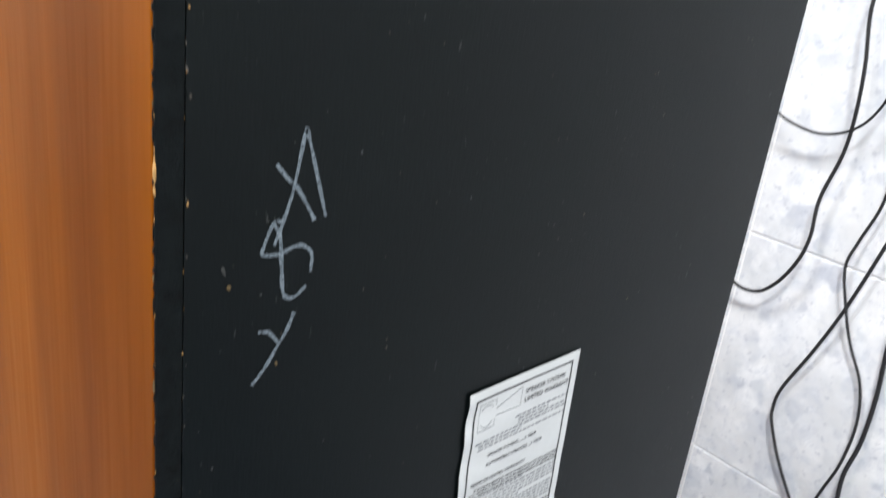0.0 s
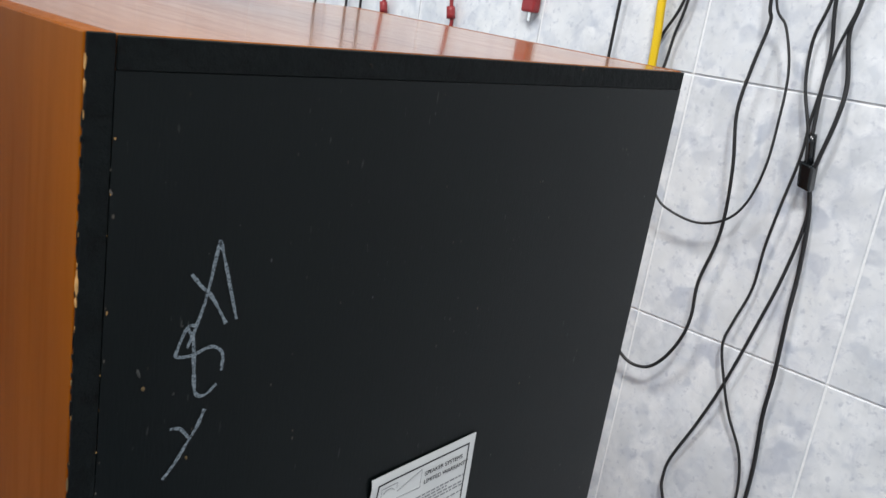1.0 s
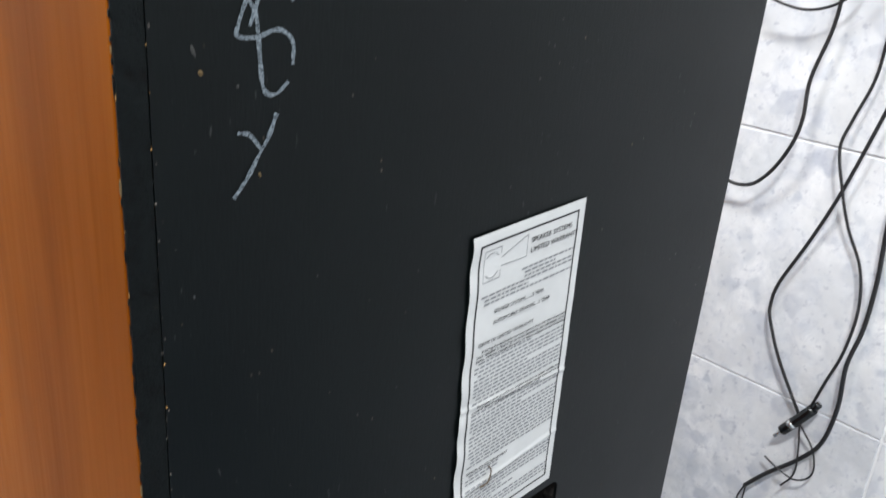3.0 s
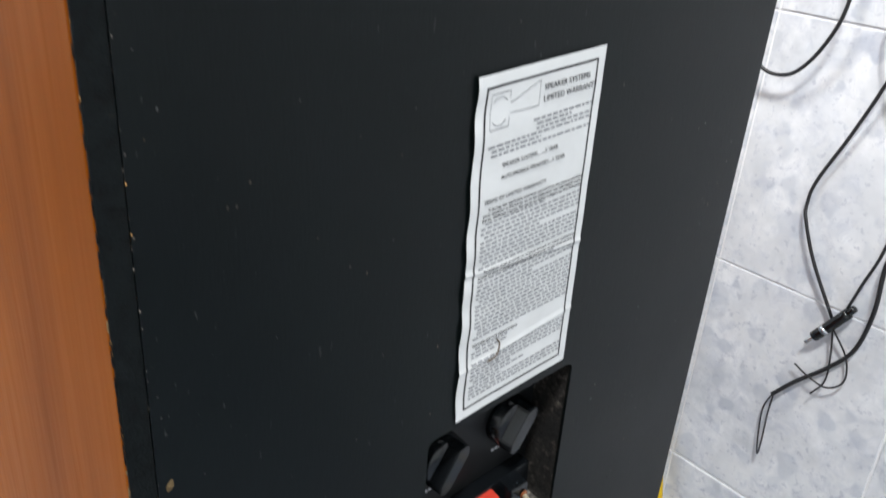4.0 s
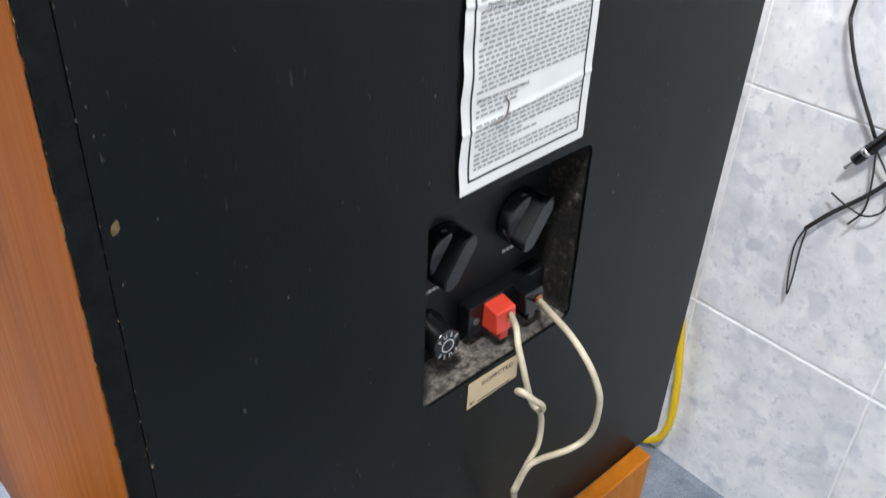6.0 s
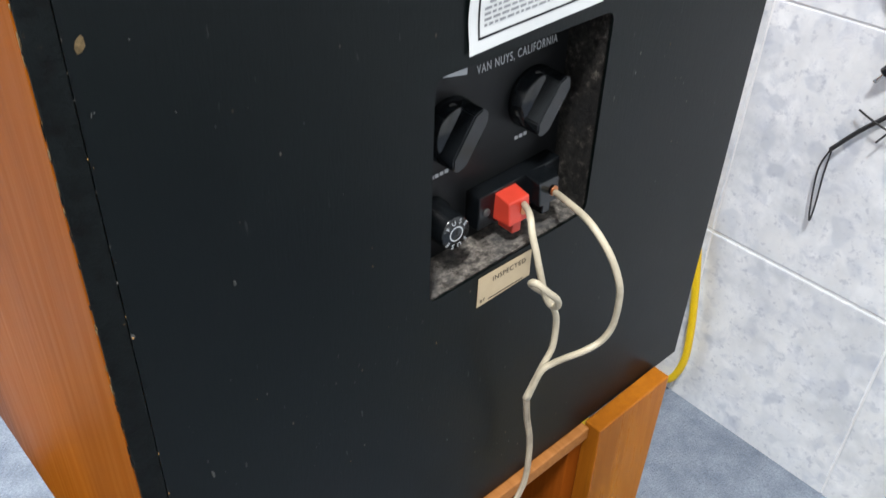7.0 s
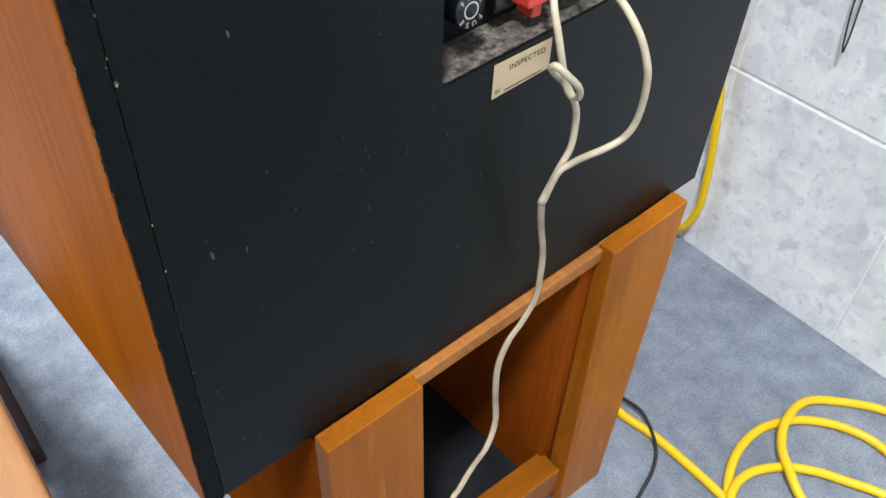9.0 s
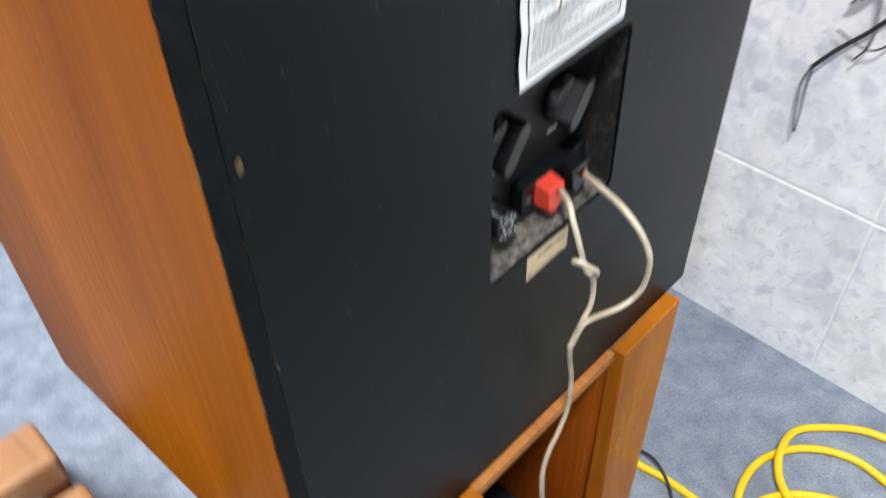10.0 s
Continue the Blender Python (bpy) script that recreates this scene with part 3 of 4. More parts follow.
printed("SPEAKER SYSTEMS", 0.0038, 0.50, 0.075, INK)
printed("LIMITED WARRANTY", 0.0038, 0.50, 0.105, INK)
printed("SPEAKER SYSTEMS........5 YEAR", 0.0028, 0.22, 0.247, INK)
printed("AUTOMOBILE SPEAKERS....1 YEAR", 0.0028, 0.22, 0.280, INK)
printed("TERMS OF LIMITED WARRANTY", 0.0028, 0.10, 0.335, INK)
for u0, u1, v0, v1 in ((0.10, 0.245, 0.050, 0.0525), (0.10, 0.104, 0.050, 0.142), (0.241, 0.245, 0.050, 0.072), (0.241, 0.245, 0.118, 0.142), (0.10, 0.245, 0.1395, 0.142), (0.468, 0.472, 0.046, 0.112)):
    under(part("emblem", strip_on(u0, u1, v0, v1, 0.0002), INK_GREY), sticker)["label"] = "faint drawn emblem"
for pts in ([(0.25, 0.083), (0.36, 0.064), (0.47, 0.046)], [(0.25, 0.108), (0.36, 0.110), (0.47, 0.112)], [(0.12, 0.072), (0.15, 0.062), (0.19, 0.062), (0.22, 0.072)], [(0.12, 0.120), (0.15, 0.131), (0.19, 0.131), (0.22, 0.120)]):
    under(part("emblem", tube([on_sticker(u, v, 0.0002) for u, v in pts], 0.00016, 5, 4), INK_GREY), sticker)["label"] = "faint drawn emblem"


def fitted_line(text, u0, u1, v, size=0.0021):
    """A line of small print stretched to its column."""
    ob = printed(text, size, u0, v + 0.006, INK)
    width = max(c.co.x for c in ob.data.vertices)
    ob.matrix_basis = ob.matrix_basis @ Matrix.Diagonal(((on_sticker(u1, v) - on_sticker(u0, v)).length / width, 1, 1, 1))


fitted_line("If during the applicable warranty period from the date of purchase", 0.14, 0.93, 0.352)
fitted_line("your speaker is found by us to be defective, we will repair such", 0.10, 0.91, 0.3648)
fitted_line("parts, without charge for parts or labor subject to the following", 0.10, 0.93, 0.3776)
fitted_line("Purchaser must provide an original invoice or other satisfactory", 0.14, 0.93, 0.5312)
fitted_line("proof of date of original purchase by purchaser at the time service is", 0.10, 0.93, 0.544)
fitted_line("SPEAKER SERVICE DEPARTMENT", 0.10, 0.48, 0.758)
random.seed(11)
rows_v = [(0.145 + 0.0125 * k, 0.10 if k > 2 else 0.44, 0.93) for k in range(6)] + [(0.352 + 0.0128 * k, 0.10, 0.93) for k in range(31) if k not in (0, 1, 2, 14, 15)] + [(0.7725 + 0.0125 * k, 0.10, 0.40) for k in range(3)] + [(0.822 + 0.0128 * k, 0.10, 0.93) for k in range(10)]
for v, u0, u1 in rows_v:
    end = u1 if random.random() < 0.72 else u0 + (u1 - u0) * random.uniform(0.3, 0.8)
    bm = bmesh.new()
    u = u0 + (0.03 if random.random() < 0.2 else 0)
    while u < end:
        w = random.uniform(0.018, 0.055)
        a, c = u, min(u + w, end)
        q = [on_sticker(a, v, 0.0002), on_sticker(c, v, 0.0002), on_sticker(c, v + 0.0062, 0.0002), on_sticker(a, v + 0.0062, 0.0002)]
        bm.faces.new([bm.verts.new(p) for p in q])
        u += w + 0.011
    under(part("print_line", bm, INK_GREY), sticker)
bm = tube([on_sticker(0.235, 0.838, 0.0006), on_sticker(0.29, 0.825, 0.0016), on_sticker(0.325, 0.795, 0.0014), on_sticker(0.31, 0.778, 0.0006)], 0.0004, 6, 5)
under(part("torn_flap", bm, FLAP), sticker)["label"] = "small torn curl of paper"

# inspection label
label = thing("inspection_label", (0.195, 0, 0.457), "small buff paper inspection label stuck below the terminals", "label")
LQ = [(0.1772, 0.4478), (0.2140, 0.4525), (0.2136, 0.4690), (0.1772, 0.4660)]
under(part("slip", hexa([(x, y, z) for y in (-0.0004, -0.0001) for x, z in LQ]), KRAFT), label)
LT = pose(0, 0, 0, 0, -5.6, 0) @ BACKWARD
lettering("printed_word", "INSPECTED", 0.0042, (0.1868, -0.0005, 0.4605), LT, INK, label, 1.12, "brown printed word")
lettering("printed_word", "BY", 0.0030, (0.1790, -0.0005, 0.4500), LT, INK, label, 1.0)
under(part("ruled_line", hexa([(x, y, z) for y in (-0.0006, -0.00045) for x, z in ((0.1845, 0.4502), (0.2090, 0.4528), (0.2090, 0.4533), (0.1845, 0.4507))]), INK), label)

# ---------------------------------------------------------------- speaker wire
wire = thing("speaker_wire", (0.214, -0.01, 0.382), "knotted cream two-core loudspeaker wire hanging from the terminals", "cable")
R = 0.00178
LOW = [(0.1990, -0.0220, 0.3880), (0.2040, -0.0200, 0.3680), (0.2110, -0.0180, 0.3460), (0.2140, -0.0170, 0.3260), (0.2120, -0.0180, 0.3060), (0.1990, -0.0220, 0.2970), (0.1840, -0.0260, 0.2920), (0.1760, -0.0280, 0.2760), (0.1750, -0.0300, 0.2520), (0.1760, -0.0320, 0.2260), (0.1670, -0.0360, 0.2110), (0.1520, -0.0400, 0.2070), (0.1380, -0.0450, 0.2040), (0.1250, -0.0500, 0.1960), (0.110, -0.06, 0.12), (0.105, -0.065, 0.05), (0.09, -0.07, 0.005), (0.02, -0.10, 0.0035)]
CORE_A = [(0.2100, 0.0050, 0.4948), (0.1995, -0.0090, 0.4995), (0.1950, -0.0160, 0.4940), (0.1950, -0.0200, 0.4850), (0.1970, -0.0230, 0.4720), (0.2010, -0.0240, 0.4590), (0.2040, -0.0260, 0.4530), (0.2040, -0.0300, 0.4550), (0.2000, -0.0325, 0.4625), (0.1930, -0.0320, 0.4700), (0.1880, -0.0285, 0.4755), (0.1885, -0.0245, 0.4730), (0.1945, -0.0225, 0.4665), (0.2050, -0.0210, 0.4560), (0.2090, -0.0240, 0.4470), (0.2110, -0.0250, 0.4380), (0.2110, -0.0250, 0.4210), (0.2060, -0.0240, 0.4090)]
CORE_B = [(0.2320, 0.0050, 0.4940), (0.2210, -0.0140, 0.5010), (0.2135, -0.0340, 0.5030), (0.2135, -0.0470, 0.4940), (0.2160, -0.0530, 0.4820), (0.2195, -0.0540, 0.4690), (0.2235, -0.0510, 0.4480), (0.2225, -0.0470, 0.4350), (0.2150, -0.0430, 0.4290), (0.2100, -0.0370, 0.4230), (0.2070, -0.0300, 0.4150), (0.2030, -0.0260, 0.4080)]
for core, dx, dz in ((CORE_A, -0.0010, 0.0004), (CORE_B, 0.0010, -0.0004)):
    low = [(x + dx, y, z + dz) for x, y, z in LOW]
    under(part("wire_core", tube(core + low[:1], R, 8, 8), CREAM, None, "", True), wire)
    under(part("twin_core", tube(low, 0.00128, 8, 8), GRIMY, None, "", True), wire)["label"] = "grey-brown soiled length of the twin wire"

# ---------------------------------------------------------------- the stand


def tilt(x):
    return 0.265 + 0.098 * x


# near-black colour standing in for deep shade on the carpet between the legs
SHADE_SLAB = plain("under_stand_shade", (0.012, 0.014, 0.017), 0.6, 0, 0.2, 0.4, 30)
stand = thing("speaker_stand", (0.2, 0.15, 0), "honey-coloured varnished wooden stand with board legs under the loudspeaker", "stand")


def leg(x0, x1, b0, b1, rise):
    t0, t1 = tilt(x0) + 0.0012, tilt(x1) + rise
    ob = under(part("leg_board", hexa([(b0, -0.026, 0.0), (b1, -0.026, 0.0), (b1, -0.006, 0.0), (b0, -0.006, 0.0), (x0, -0.0140, t0), (x1, -0.0140, t1), (x1, -0.0004, t1), (x0, -0.0004, t0)], 0.0013, 3), STAND), stand)
    return ob


leg(0.0650, 0.1310, 0.062, 0.132, 0.0012)
leg(0.2890, 0.3620, 0.281, 0.333, 0.0035)
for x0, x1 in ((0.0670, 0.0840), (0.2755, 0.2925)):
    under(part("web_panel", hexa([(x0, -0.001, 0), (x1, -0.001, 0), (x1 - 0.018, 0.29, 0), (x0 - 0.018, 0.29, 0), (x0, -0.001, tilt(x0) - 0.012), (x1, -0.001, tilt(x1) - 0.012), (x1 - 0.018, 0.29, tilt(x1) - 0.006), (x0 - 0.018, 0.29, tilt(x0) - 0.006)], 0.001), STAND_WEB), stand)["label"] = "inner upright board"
x0, x1 = 0.1315, 0.2885
under(part("top_rail", hexa([(x0, -0.0055, tilt(x0) - 0.0130), (x1, -0.0055, tilt(x1) - 0.0120), (x1 - 0.018, 0.29, tilt(x1) - 0.008), (x0 - 0.018, 0.29, tilt(x0) - 0.008), (x0, -0.0055, tilt(x0) - 0.0022), (x1, -0.0055, tilt(x1) - 0.0012), (x1 - 0.018, 0.29, tilt(x1) + 0.0045), (x0 - 0.018, 0.29, tilt(x0) + 0.0045)], 0.0012), STAND_END), stand)["label"] = "top board with a bare sawn edge"
# added unseen board that keeps light from entering the stand at its front
under(part("light_stop_board", hexa([(0.068, 0.268, 0), (0.258, 0.268, 0), (0.257, 0.282, 0), (0.067, 0.282, 0), (0.068, 0.268, 0.262), (0.258, 0.268, 0.274), (0.257, 0.282, 0.274), (0.067, 0.282, 0.262)], 0.001), STAND), stand)
# added slab: the shade inside the stand, painted dark over the carpet
under(part("shade_slab", hexa([(0.0845, 0.004, 0.0), (0.2748, 0.004, 0.0), (0.2586, 0.266, 0.0), (0.0683, 0.266, 0.0), (0.0845, 0.004, 0.012), (0.2748, 0.004, 0.012), (0.2586, 0.266, 0.012), (0.0683, 0.266, 0.012)], 0.0008), SHADE_SLAB), stand)["label"] = "dark slab standing in for deep shade on the carpet inside the stand"
under(part("stretcher", box(0.1330, 0.2800, -0.020, 0.004, 0.018, 0.052, 0.0015), STAND_X), stand)

# ---------------------------------------------------------------- the other stand beside it
stool = thing("wooden_stool", (-0.16, 0.15, 0), "low glossy wooden stool with a rounded edge and splayed dark leg", "stool")
under(part("side_rail", box(-0.125, -0.0605, -0.18, 0.198, 0.250, 0.282, 0.007, 4), STOOL, None, "", True), stool)
under(part("cross_rail", box(-0.36, -0.0635, 0.227, 0.273, 0.248, 0.284, 0.007, 4), STOOL, None, "", True), stool)
under(part("side_rail", box(-0.36, -0.300, -0.18, 0.198, 0.252, 0.282, 0.010, 4), STOOL, None, "", True), stool)
under(part("cross_rail", box(-0.36, -0.066, -0.245, -0.197, 0.248, 0.284, 0.008, 4), STOOL, None, "", True), stool)
DARKWOOD = varnished_wood("dark_stool_leg", (0.030, 0.009, 0.002), (0.045, 0.014, 0.003), (0.065, 0.022, 0.006), 2, 0.6, 0.0, 0.05)
for x0, x1 in ((-0.085, -0.062), (-0.355, -0.332)):
    under(part("leg", hexa([(x0, 0.29, 0), (x1 + 0.008, 0.29, 0), (x1 + 0.008, 0.48, 0), (x0, 0.48, 0), (x0, 0.12, 0.250), (x1 - 0.004, 0.12, 0.250), (x1 - 0.004, 0.255, 0.250), (x0, 0.255, 0.250)], 0.002), DARKWOOD), stool)["label"] = "dark splayed leg board"
    under(part("leg", hexa([(x0, -0.42, 0), (x1 + 0.006, -0.42, 0), (x1 + 0.006, -0.22, 0), (x0, -0.22, 0), (x0, -0.24, 0.262), (x1 - 0.004, -0.24, 0.262), (x1 - 0.004, -0.11, 0.262), (x0, -0.11, 0.262)], 0.002), DARKWOOD), stool)

# ---------------------------------------------------------------- cables on the wall


def wall_cable(name, pts, r, label, mat=CABLE, off=0.010, rise=True, group="cables on the tiled wall"):
    """A hanging cable; points are (y, z) on the wall, off is how far it hangs clear of the tiles."""
    p = [(XW - off - 0.003 * math.sin(5 * i), y, z) for i, (y, z) in enumerate(pts)]
    if rise:
        y, z = pts[0]
        dy = y - pts[1][0]
        p = [(XW - off, y + dy * 0.4, 1.30), (XW - off, y + dy, z + (1.30 - z) * 0.35)] + p
        p[0] = (XW + 0.002, p[0][1], 1.315)
    ob = part(name, tube(p, r * 0.86, 8, 6), mat, None, "", True)
    return tagged(ob, label, "cable", group)


wall_cable("thin_cable", [(0.0658, 1.0608), (0.0629, 1.0412), (0.0688, 0.9999), (0.0707, 0.9587), (0.0619, 0.9125), (0.0590, 0.8693), (0.0609, 0.8349), (0.0688, 0.7917), (0.0658, 0.7574), (0.0707, 0.7308), (0.0864, 0.7014), (0.1061, 0.6847), (0.1316, 0.6886), (0.1621, 0.7249), (0.1915, 0.8035)], 0.0021, "black flat cable hanging in a loop behind the loudspeaker", off=0.020)
wall_cable("thin_cable", [(0.0601, 1.0606), (0.0464, 1.0381), (0.0336, 0.9999), (0.0297, 0.9499), (0.0307, 0.9137), (0.0405, 0.8794), (0.0581, 0.8579), (0.0846, 0.8481), (0.1139, 0.8530), (0.1306, 0.8628), (0.1561, 0.8922), (0.1805, 0.9509)], 0.0015, "thin grey-black cable hanging in a loop", off=0.022)
wall_cable("thin_cable", [(0.017, 1.067), (0.025, 1.032), (0.021, 0.993), (0.007, 0.955), (0.001, 0.931), (-0.003, 0.915)], 0.0019, "black cable running down into a joint")
wall_cable("thin_cable", [(0.014, 1.067), (0.008, 1.025), (0.006, 0.981), (0.001, 0.936), (-0.004, 0.912)], 0.0022, "black cable running down into a joint", off=0.009)
wall_cable("thin_cable", [(-0.008, 1.069), (0.003, 1.025), (0.008, 0.970), (0.007, 0.930), (0.013, 0.880), (0.018, 0.840), (0.020, 0.800), (0.029, 0.763), (0.032, 0.738), (0.021, 0.703), (0.009, 0.671), (-0.009, 0.638), (-0.018, 0.601), (-0.017, 0.559), (-0.009, 0.524), (-0.002, 0.494)], 0.0017, "grey-black cable with a moulded plug at its end", off=0.010)
wall_cable("thick_cable", [(-0.007, 1.069), (-0.003, 1.040), (-0.013, 0.999), (-0.014, 0.970), (-0.008, 0.930), (-0.005, 0.912), (-0.012, 0.877), (-0.017, 0.825), (-0.019, 0.786), (-0.022, 0.729), (-0.021, 0.685), (-0.025, 0.632), (-0.026, 0.585), (-0.022, 0.547), (-0.025, 0.503), (-0.019, 0.460), (-0.002, 0.430), (0.023, 0.400), (0.040, 0.376)], 0.0025, "thicker black cable with a frayed end", off=0.008)
wall_cable("thin_cable", [(-0.005, 0.912), (-0.010, 0.876), (-0.004, 0.820), (0.005, 0.772), (0.021, 0.703), (0.039, 0.648), (0.058, 0.598), (0.060, 0.574), (0.055, 0.560), (0.038, 0.526), (0.008, 0.478)], 0.0020, "black cable crossing the others to the plug", off=0.008, rise=False)
wall_cable("thin_cable", [(0.040, 0.376), (0.046, 0.354), (0.043, 0.325), (0.037, 0.303), (0.036, 0.320), (0.039, 0.350), (0.040, 0.376)], 0.0010, "frayed thin wire loop at a cable's end", rise=False)
wall_cable("thin_cable", [(0.004, 0.470), (0.000, 0.445), (-0.003, 0.416), (0.005, 0.398)], 0.0011, "thin loose wire below the plug", rise=False)
wall_cable("thin_cable", [(0.003, 0.470), (-0.014, 0.447), (-0.019, 0.424), (-0.007, 0.412), (0.012, 0.415), (0.028, 0.419)], 0.0011, "thin loose wire below the plug", rise=False)
wall_cable("thin_cable", [(0.229, 1.047), (0.231, 0.990), (0.23, 0.93), (0.235, 0.80), (0.24, 0.6)], 0.0020, "black cable hanging behind the loudspeaker")
wall_cable("thin_cable", [(0.156, 1.054), (0.173, 1.019), (0.179, 0.992), (0.183, 0.96), (0.19, 0.90), (0.20, 0.80)], 0.0019, "black cable hanging behind the loudspeaker")
wall_cable("thin_cable", [(0.152, 1.054), (0.160, 1.021), (0.163, 0.990), (0.168, 0.95), (0.20, 0.72), (0.215, 0.60)], 0.0018, "black cable hanging behind the loudspeaker")
for y, z, r in ((0.748, 0.999, 0.002), (0.677, 1.006, 0.0022), (0.646, 1.009, 0.0022)):
    wall_cable("thin_cable", [(y, z + 0.05), (y, z - 0.03), (y + 0.004, z - 0.12), (y, 0.7)], r, "black cable hanging behind the loudspeaker")
for y, zc in ((0.60, 1.004), (0.474, 1.010)):
    lead = tagged(part("red_lead", tube([(XW + 0.002, y, 1.31), (XW - 0.008, y + 0.01, 1.15), (XW - 0.007, y, zc + 0.02), (XW - 0.007, y - 0.006, zc - 0.02), (XW - 0.006, y + 0.01, 0.93)], 0.0024, 8, 6), REDCLIP, None, "", True), "dark red test lead hanging on the tiles", "cable", "cables on the tiled wall")
    under(part("sleeve", tube([(XW - 0.008, y - 0.002, zc + 0.006), (XW - 0.008, y - 0.005, zc - 0.008)], 0.0055, 10, 3), REDCLIP, None, "", True), lead)
clip = thing("red_clip", (XW - 0.008, 0.347, 1.03), "dark red plastic clip with a metal tip hanging on the wall", "clip")
under(part("clip_body", box(XW - 0.013, XW - 0.001, 0.338, 0.357, 1.022, 1.080, 0.003), REDCLIP), clip)
under(part("clip_tip", box(XW - 0.008, XW - 0.005, 0.345, 0.349, 1.012, 1.023, 0.0006), CHROME), clip)
under(part("clip_lead", tube([(XW + 0.002, 0.345, 1.31), (XW - 0.008, 0.350, 1.18), (XW - 0.007, 0.3475, 1.078)], 0.002, 8, 6), REDCLIP, None, "", True), clip)

# cable joint and plug
joint = thing("cable_joint", (XW - 0.011, -0.004, 0.918), "small black moulded cable connector", "connector")
under(part("joint_body", hexa([(XW - 0.018, -0.010, 0.902), (XW - 0.004, -0.010, 0.902), (XW - 0.004, 0.002, 0.905), (XW - 0.018, 0.002, 0.905), (XW - 0.018, -0.008, 0.925), (XW - 0.004, -0.008, 0.925), (XW - 0.004, 0.005, 0.928), (XW - 0.018, 0.005, 0.928)], 0.002), KNOB), joint)
under(part("joint_neck", tube([(XW - 0.010, -0.001, 0.926), (XW - 0.010, 0.003, 0.952)], 0.0042, 10, 3), KNOB, None, "", True), joint)
plug = thing("jack_plug", (XW - 0.011, 0.006, 0.474), "black jack plug with a metal tip hanging on the wall", "plug")
under(part("plug_body", tube([(XW - 0.011, -0.005, 0.492), (XW - 0.011, 0.006, 0.474), (XW - 0.011, 0.0175, 0.456)], 0.0052, 12, 4), KNOB, None, "", True), plug)
under(part("plug_neck", tube([(XW - 0.011, -0.009, 0.499), (XW - 0.011, -0.004, 0.490)], 0.0034, 10, 3), KNOB, None, "", True), plug)
under(part("plug_collar", tube([(XW - 0.0112, 0.009, 0.4695), (XW - 0.0112, 0.0115, 0.4655)], 0.0056, 12, 2), CHROME, None, "", True), plug)
under(part("plug_tip", tube([(XW - 0.011, 0.0170, 0.457), (XW - 0.011, 0.0235, 0.4465)], 0.0019, 10, 3), CHROME, None, "", True), plug)

# ---------------------------------------------------------------- yellow cable: down the wall, then coiled on the carpet
tagged(part("yellow_cable", tube([(XW + 0.002, 0.185, 1.31), (XW - 0.013, 0.181, 1.12), (XW - 0.014, 0.178, 1.05), (XW - 0.014, 0.174, 0.99), (XW - 0.014, 0.170, 0.80), (XW - 0.013, 0.172, 0.50), (XW - 0.012, 0.158, 0.29), (XW - 0.012, 0.139, 0.21), (XW - 0.012, 0.1275, 0.147), (XW - 0.012, 0.1215, 0.096), (XW - 0.012, 0.1212, 0.063), (XW - 0.012, 0.129, 0.033), (XW - 0.013, 0.142, 0.018), (XW - 0.02, 0.165, 0.0065), (0.58, 0.19, 0.0045), (0.48, 0.13, 0.0045), (0.42, 0.06, 0.0045), (0.398, 0.013, 0.0045), (0.403, -0.030, 0.0045), (0.404, -0.079, 0.0045), (0.402, -0.115, 0.0045), (0.395, -0.150, 0.0045), (0.41, -0.185, 0.0045), (0.45, -0.21, 0.0045)], 0.0044, 10, 8), YELLOW, None, "", True), "yellow cable running down the tiles onto the carpet", "cable", "yellow cable")
tagged(part("yellow_cable", tube([(0.380, -0.150, 0.0045), (0.403, -0.117, 0.0045), (0.444, -0.094, 0.0045), (0.487, -0.089, 0.0045), (0.524, -0.102, 0.0045), (0.549, -0.124, 0.0045), (0.564, -0.151, 0.0045), (0.567, -0.178, 0.0045), (0.556, -0.215, 0.0045), (0.52, -0.235, 0.0045), (0.47, -0.235, 0.0045)], 0.0044, 10, 8), YELLOW, None, "", True), "loop of yellow cable lying on the carpet", "cable", "yellow cable")
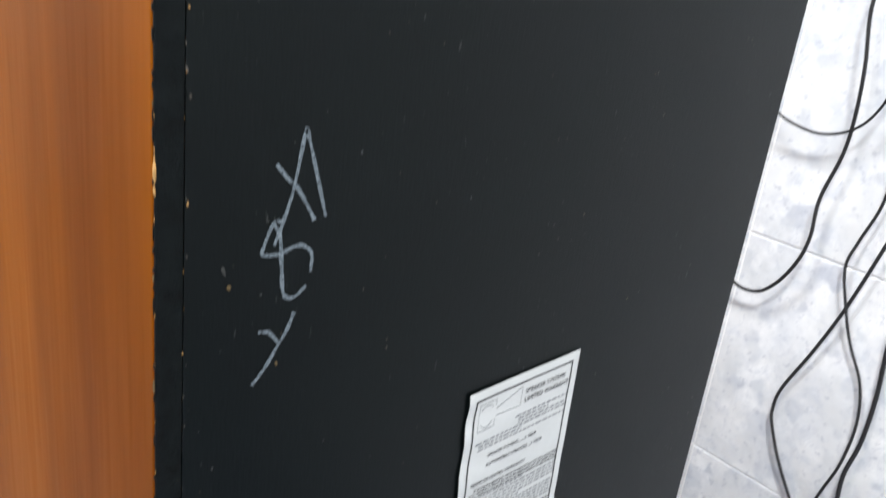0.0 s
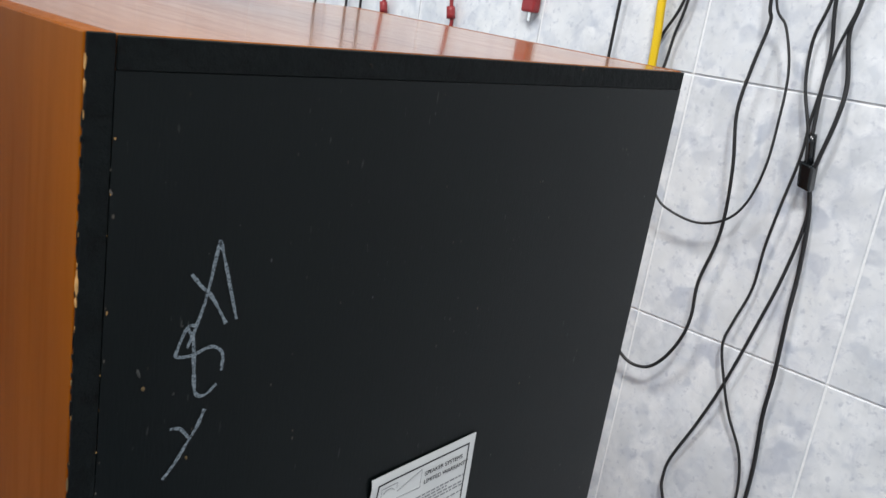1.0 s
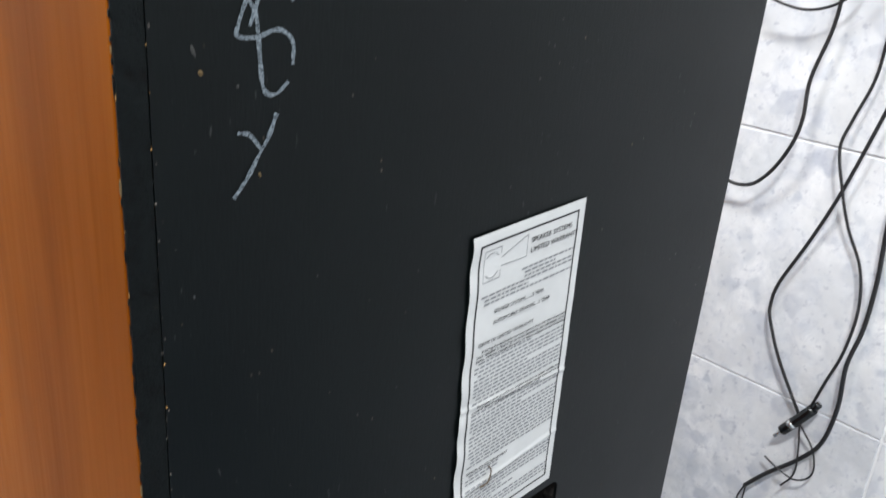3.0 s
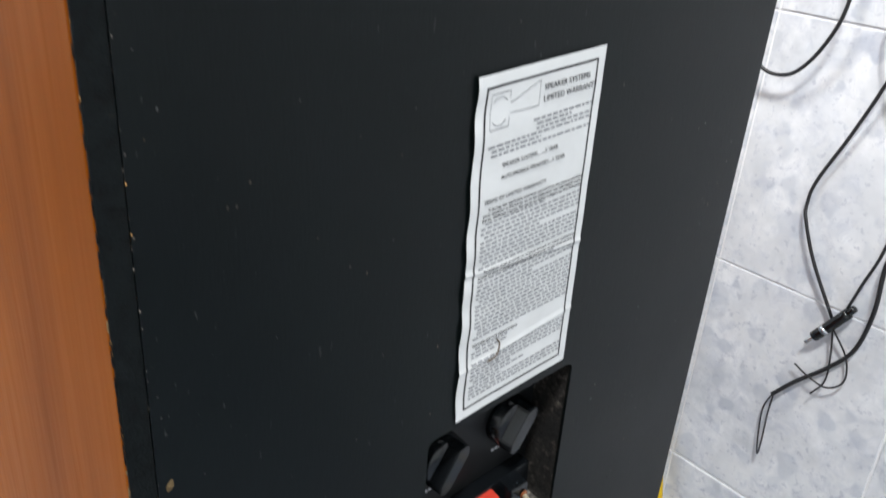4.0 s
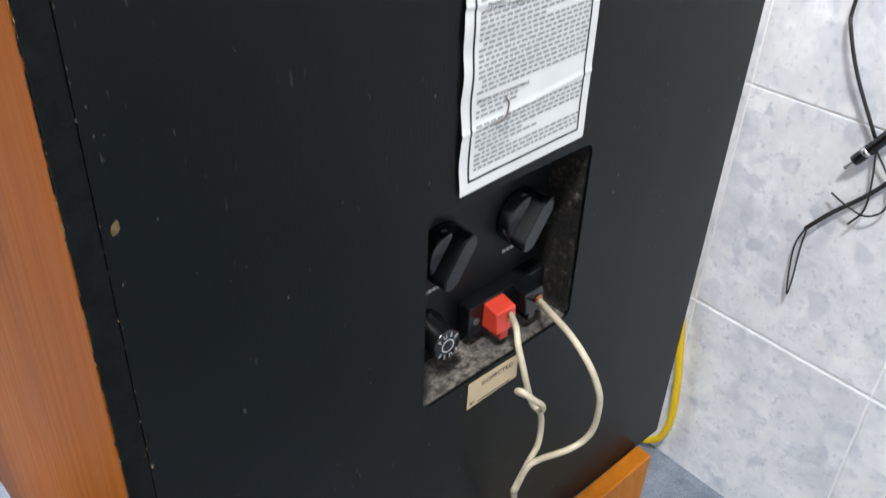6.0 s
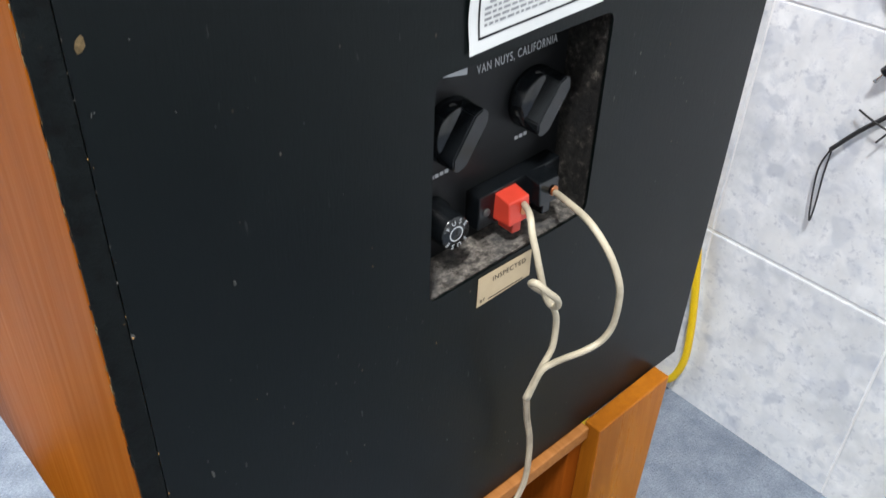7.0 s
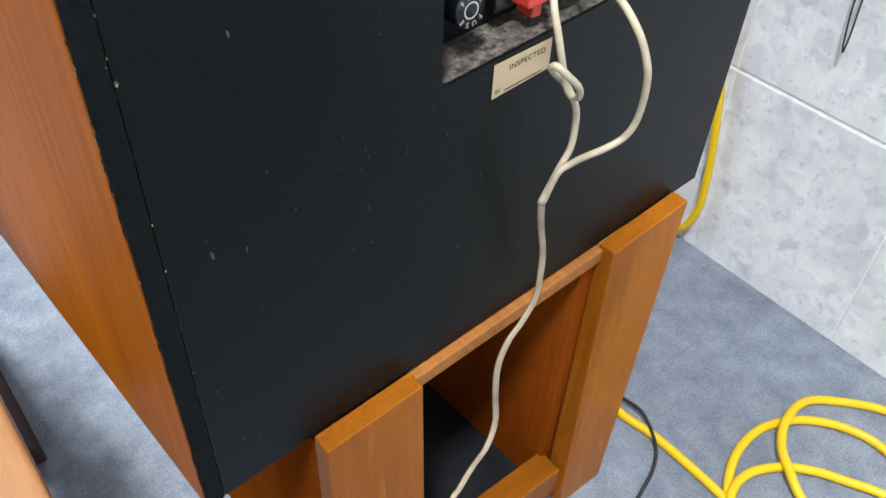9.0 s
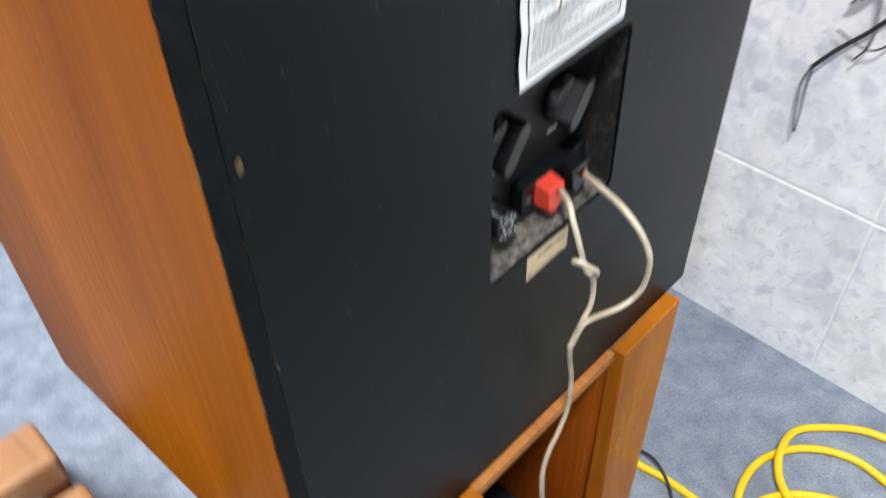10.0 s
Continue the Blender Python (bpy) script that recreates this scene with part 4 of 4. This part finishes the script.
tagged(part("yellow_cable", tube([(0.36, -0.165, 0.0050), (0.401, -0.120, 0.0085), (0.437, -0.112, 0.006), (0.470, -0.126, 0.0050), (0.492, -0.148, 0.0048), (0.507, -0.173, 0.0046), (0.521, -0.204, 0.0060), (0.525, -0.25, 0.0090), (0.51, -0.29, 0.0046)], 0.0044, 10, 8), YELLOW, None, "", True), "loop of yellow cable lying on the carpet", "cable", "yellow cable")
tagged(part("yellow_cable", tube([(0.62, -0.185, 0.0046), (0.610, -0.153, 0.0046), (0.588, -0.124, 0.0046), (0.556, -0.099, 0.0065), (0.516, -0.100, 0.0130), (0.487, -0.114, 0.0110), (0.467, -0.136, 0.0125), (0.456, -0.158, 0.0070), (0.45, -0.19, 0.0046), (0.46, -0.225, 0.0110), (0.50, -0.26, 0.0110), (0.56, -0.27, 0.0046)], 0.0044, 10, 8), YELLOW, None, "", True), "loop of yellow cable lying on the carpet", "cable", "yellow cable")
tagged(part("floor_cable", tube([(0.40, 0.08, 0.003), (0.408, 0.017, 0.010), (0.409, -0.011, 0.012), (0.395, -0.040, 0.006), (0.374, -0.055, 0.0028), (0.341, -0.066, 0.0028), (0.28, -0.09, 0.0028)], 0.0018, 8, 8), CABLE, None, "", True), "thin black cable lying across the yellow one", "cable")

# ---------------------------------------------------------------- wall tiles
TH, TWD, GAP = 0.25, 0.20, 0.0024


def tile_mesh(h):
    bm = hexa([(x, y, z) for z in (0, h - GAP) for x, y in ((0, 0), (0.0035 + 0.003, 0), (0.0035 + 0.003, TWD - GAP), (0, TWD - GAP))])
    front = [e for e in bm.edges if all(v.co.x < 1e-6 for v in e.verts)]
    bmesh.ops.bevel(bm, geom=front, offset=0.0006, segments=2, affect='EDGES')
    bmesh.ops.recalc_face_normals(bm, faces=bm.faces)
    me = bpy.data.meshes.new("tile")
    bm.to_mesh(me)
    bm.free()
    me.materials.append(TILE)
    return me


full, low, high = tile_mesh(TH), tile_mesh(0.235 - 0.001), tile_mesh(CEIL - 2.485)
for j in range(-11, 13):
    y = -0.0655 + TWD * j + GAP / 2
    for i in range(-1, 10):
        ob = new("tile", low if i < 0 else (high if i == 9 else full))
        ob.location = (XW, y, 0.0 if i < 0 else 0.235 + TH * i + GAP / 2)
        under(ob, wall_east)
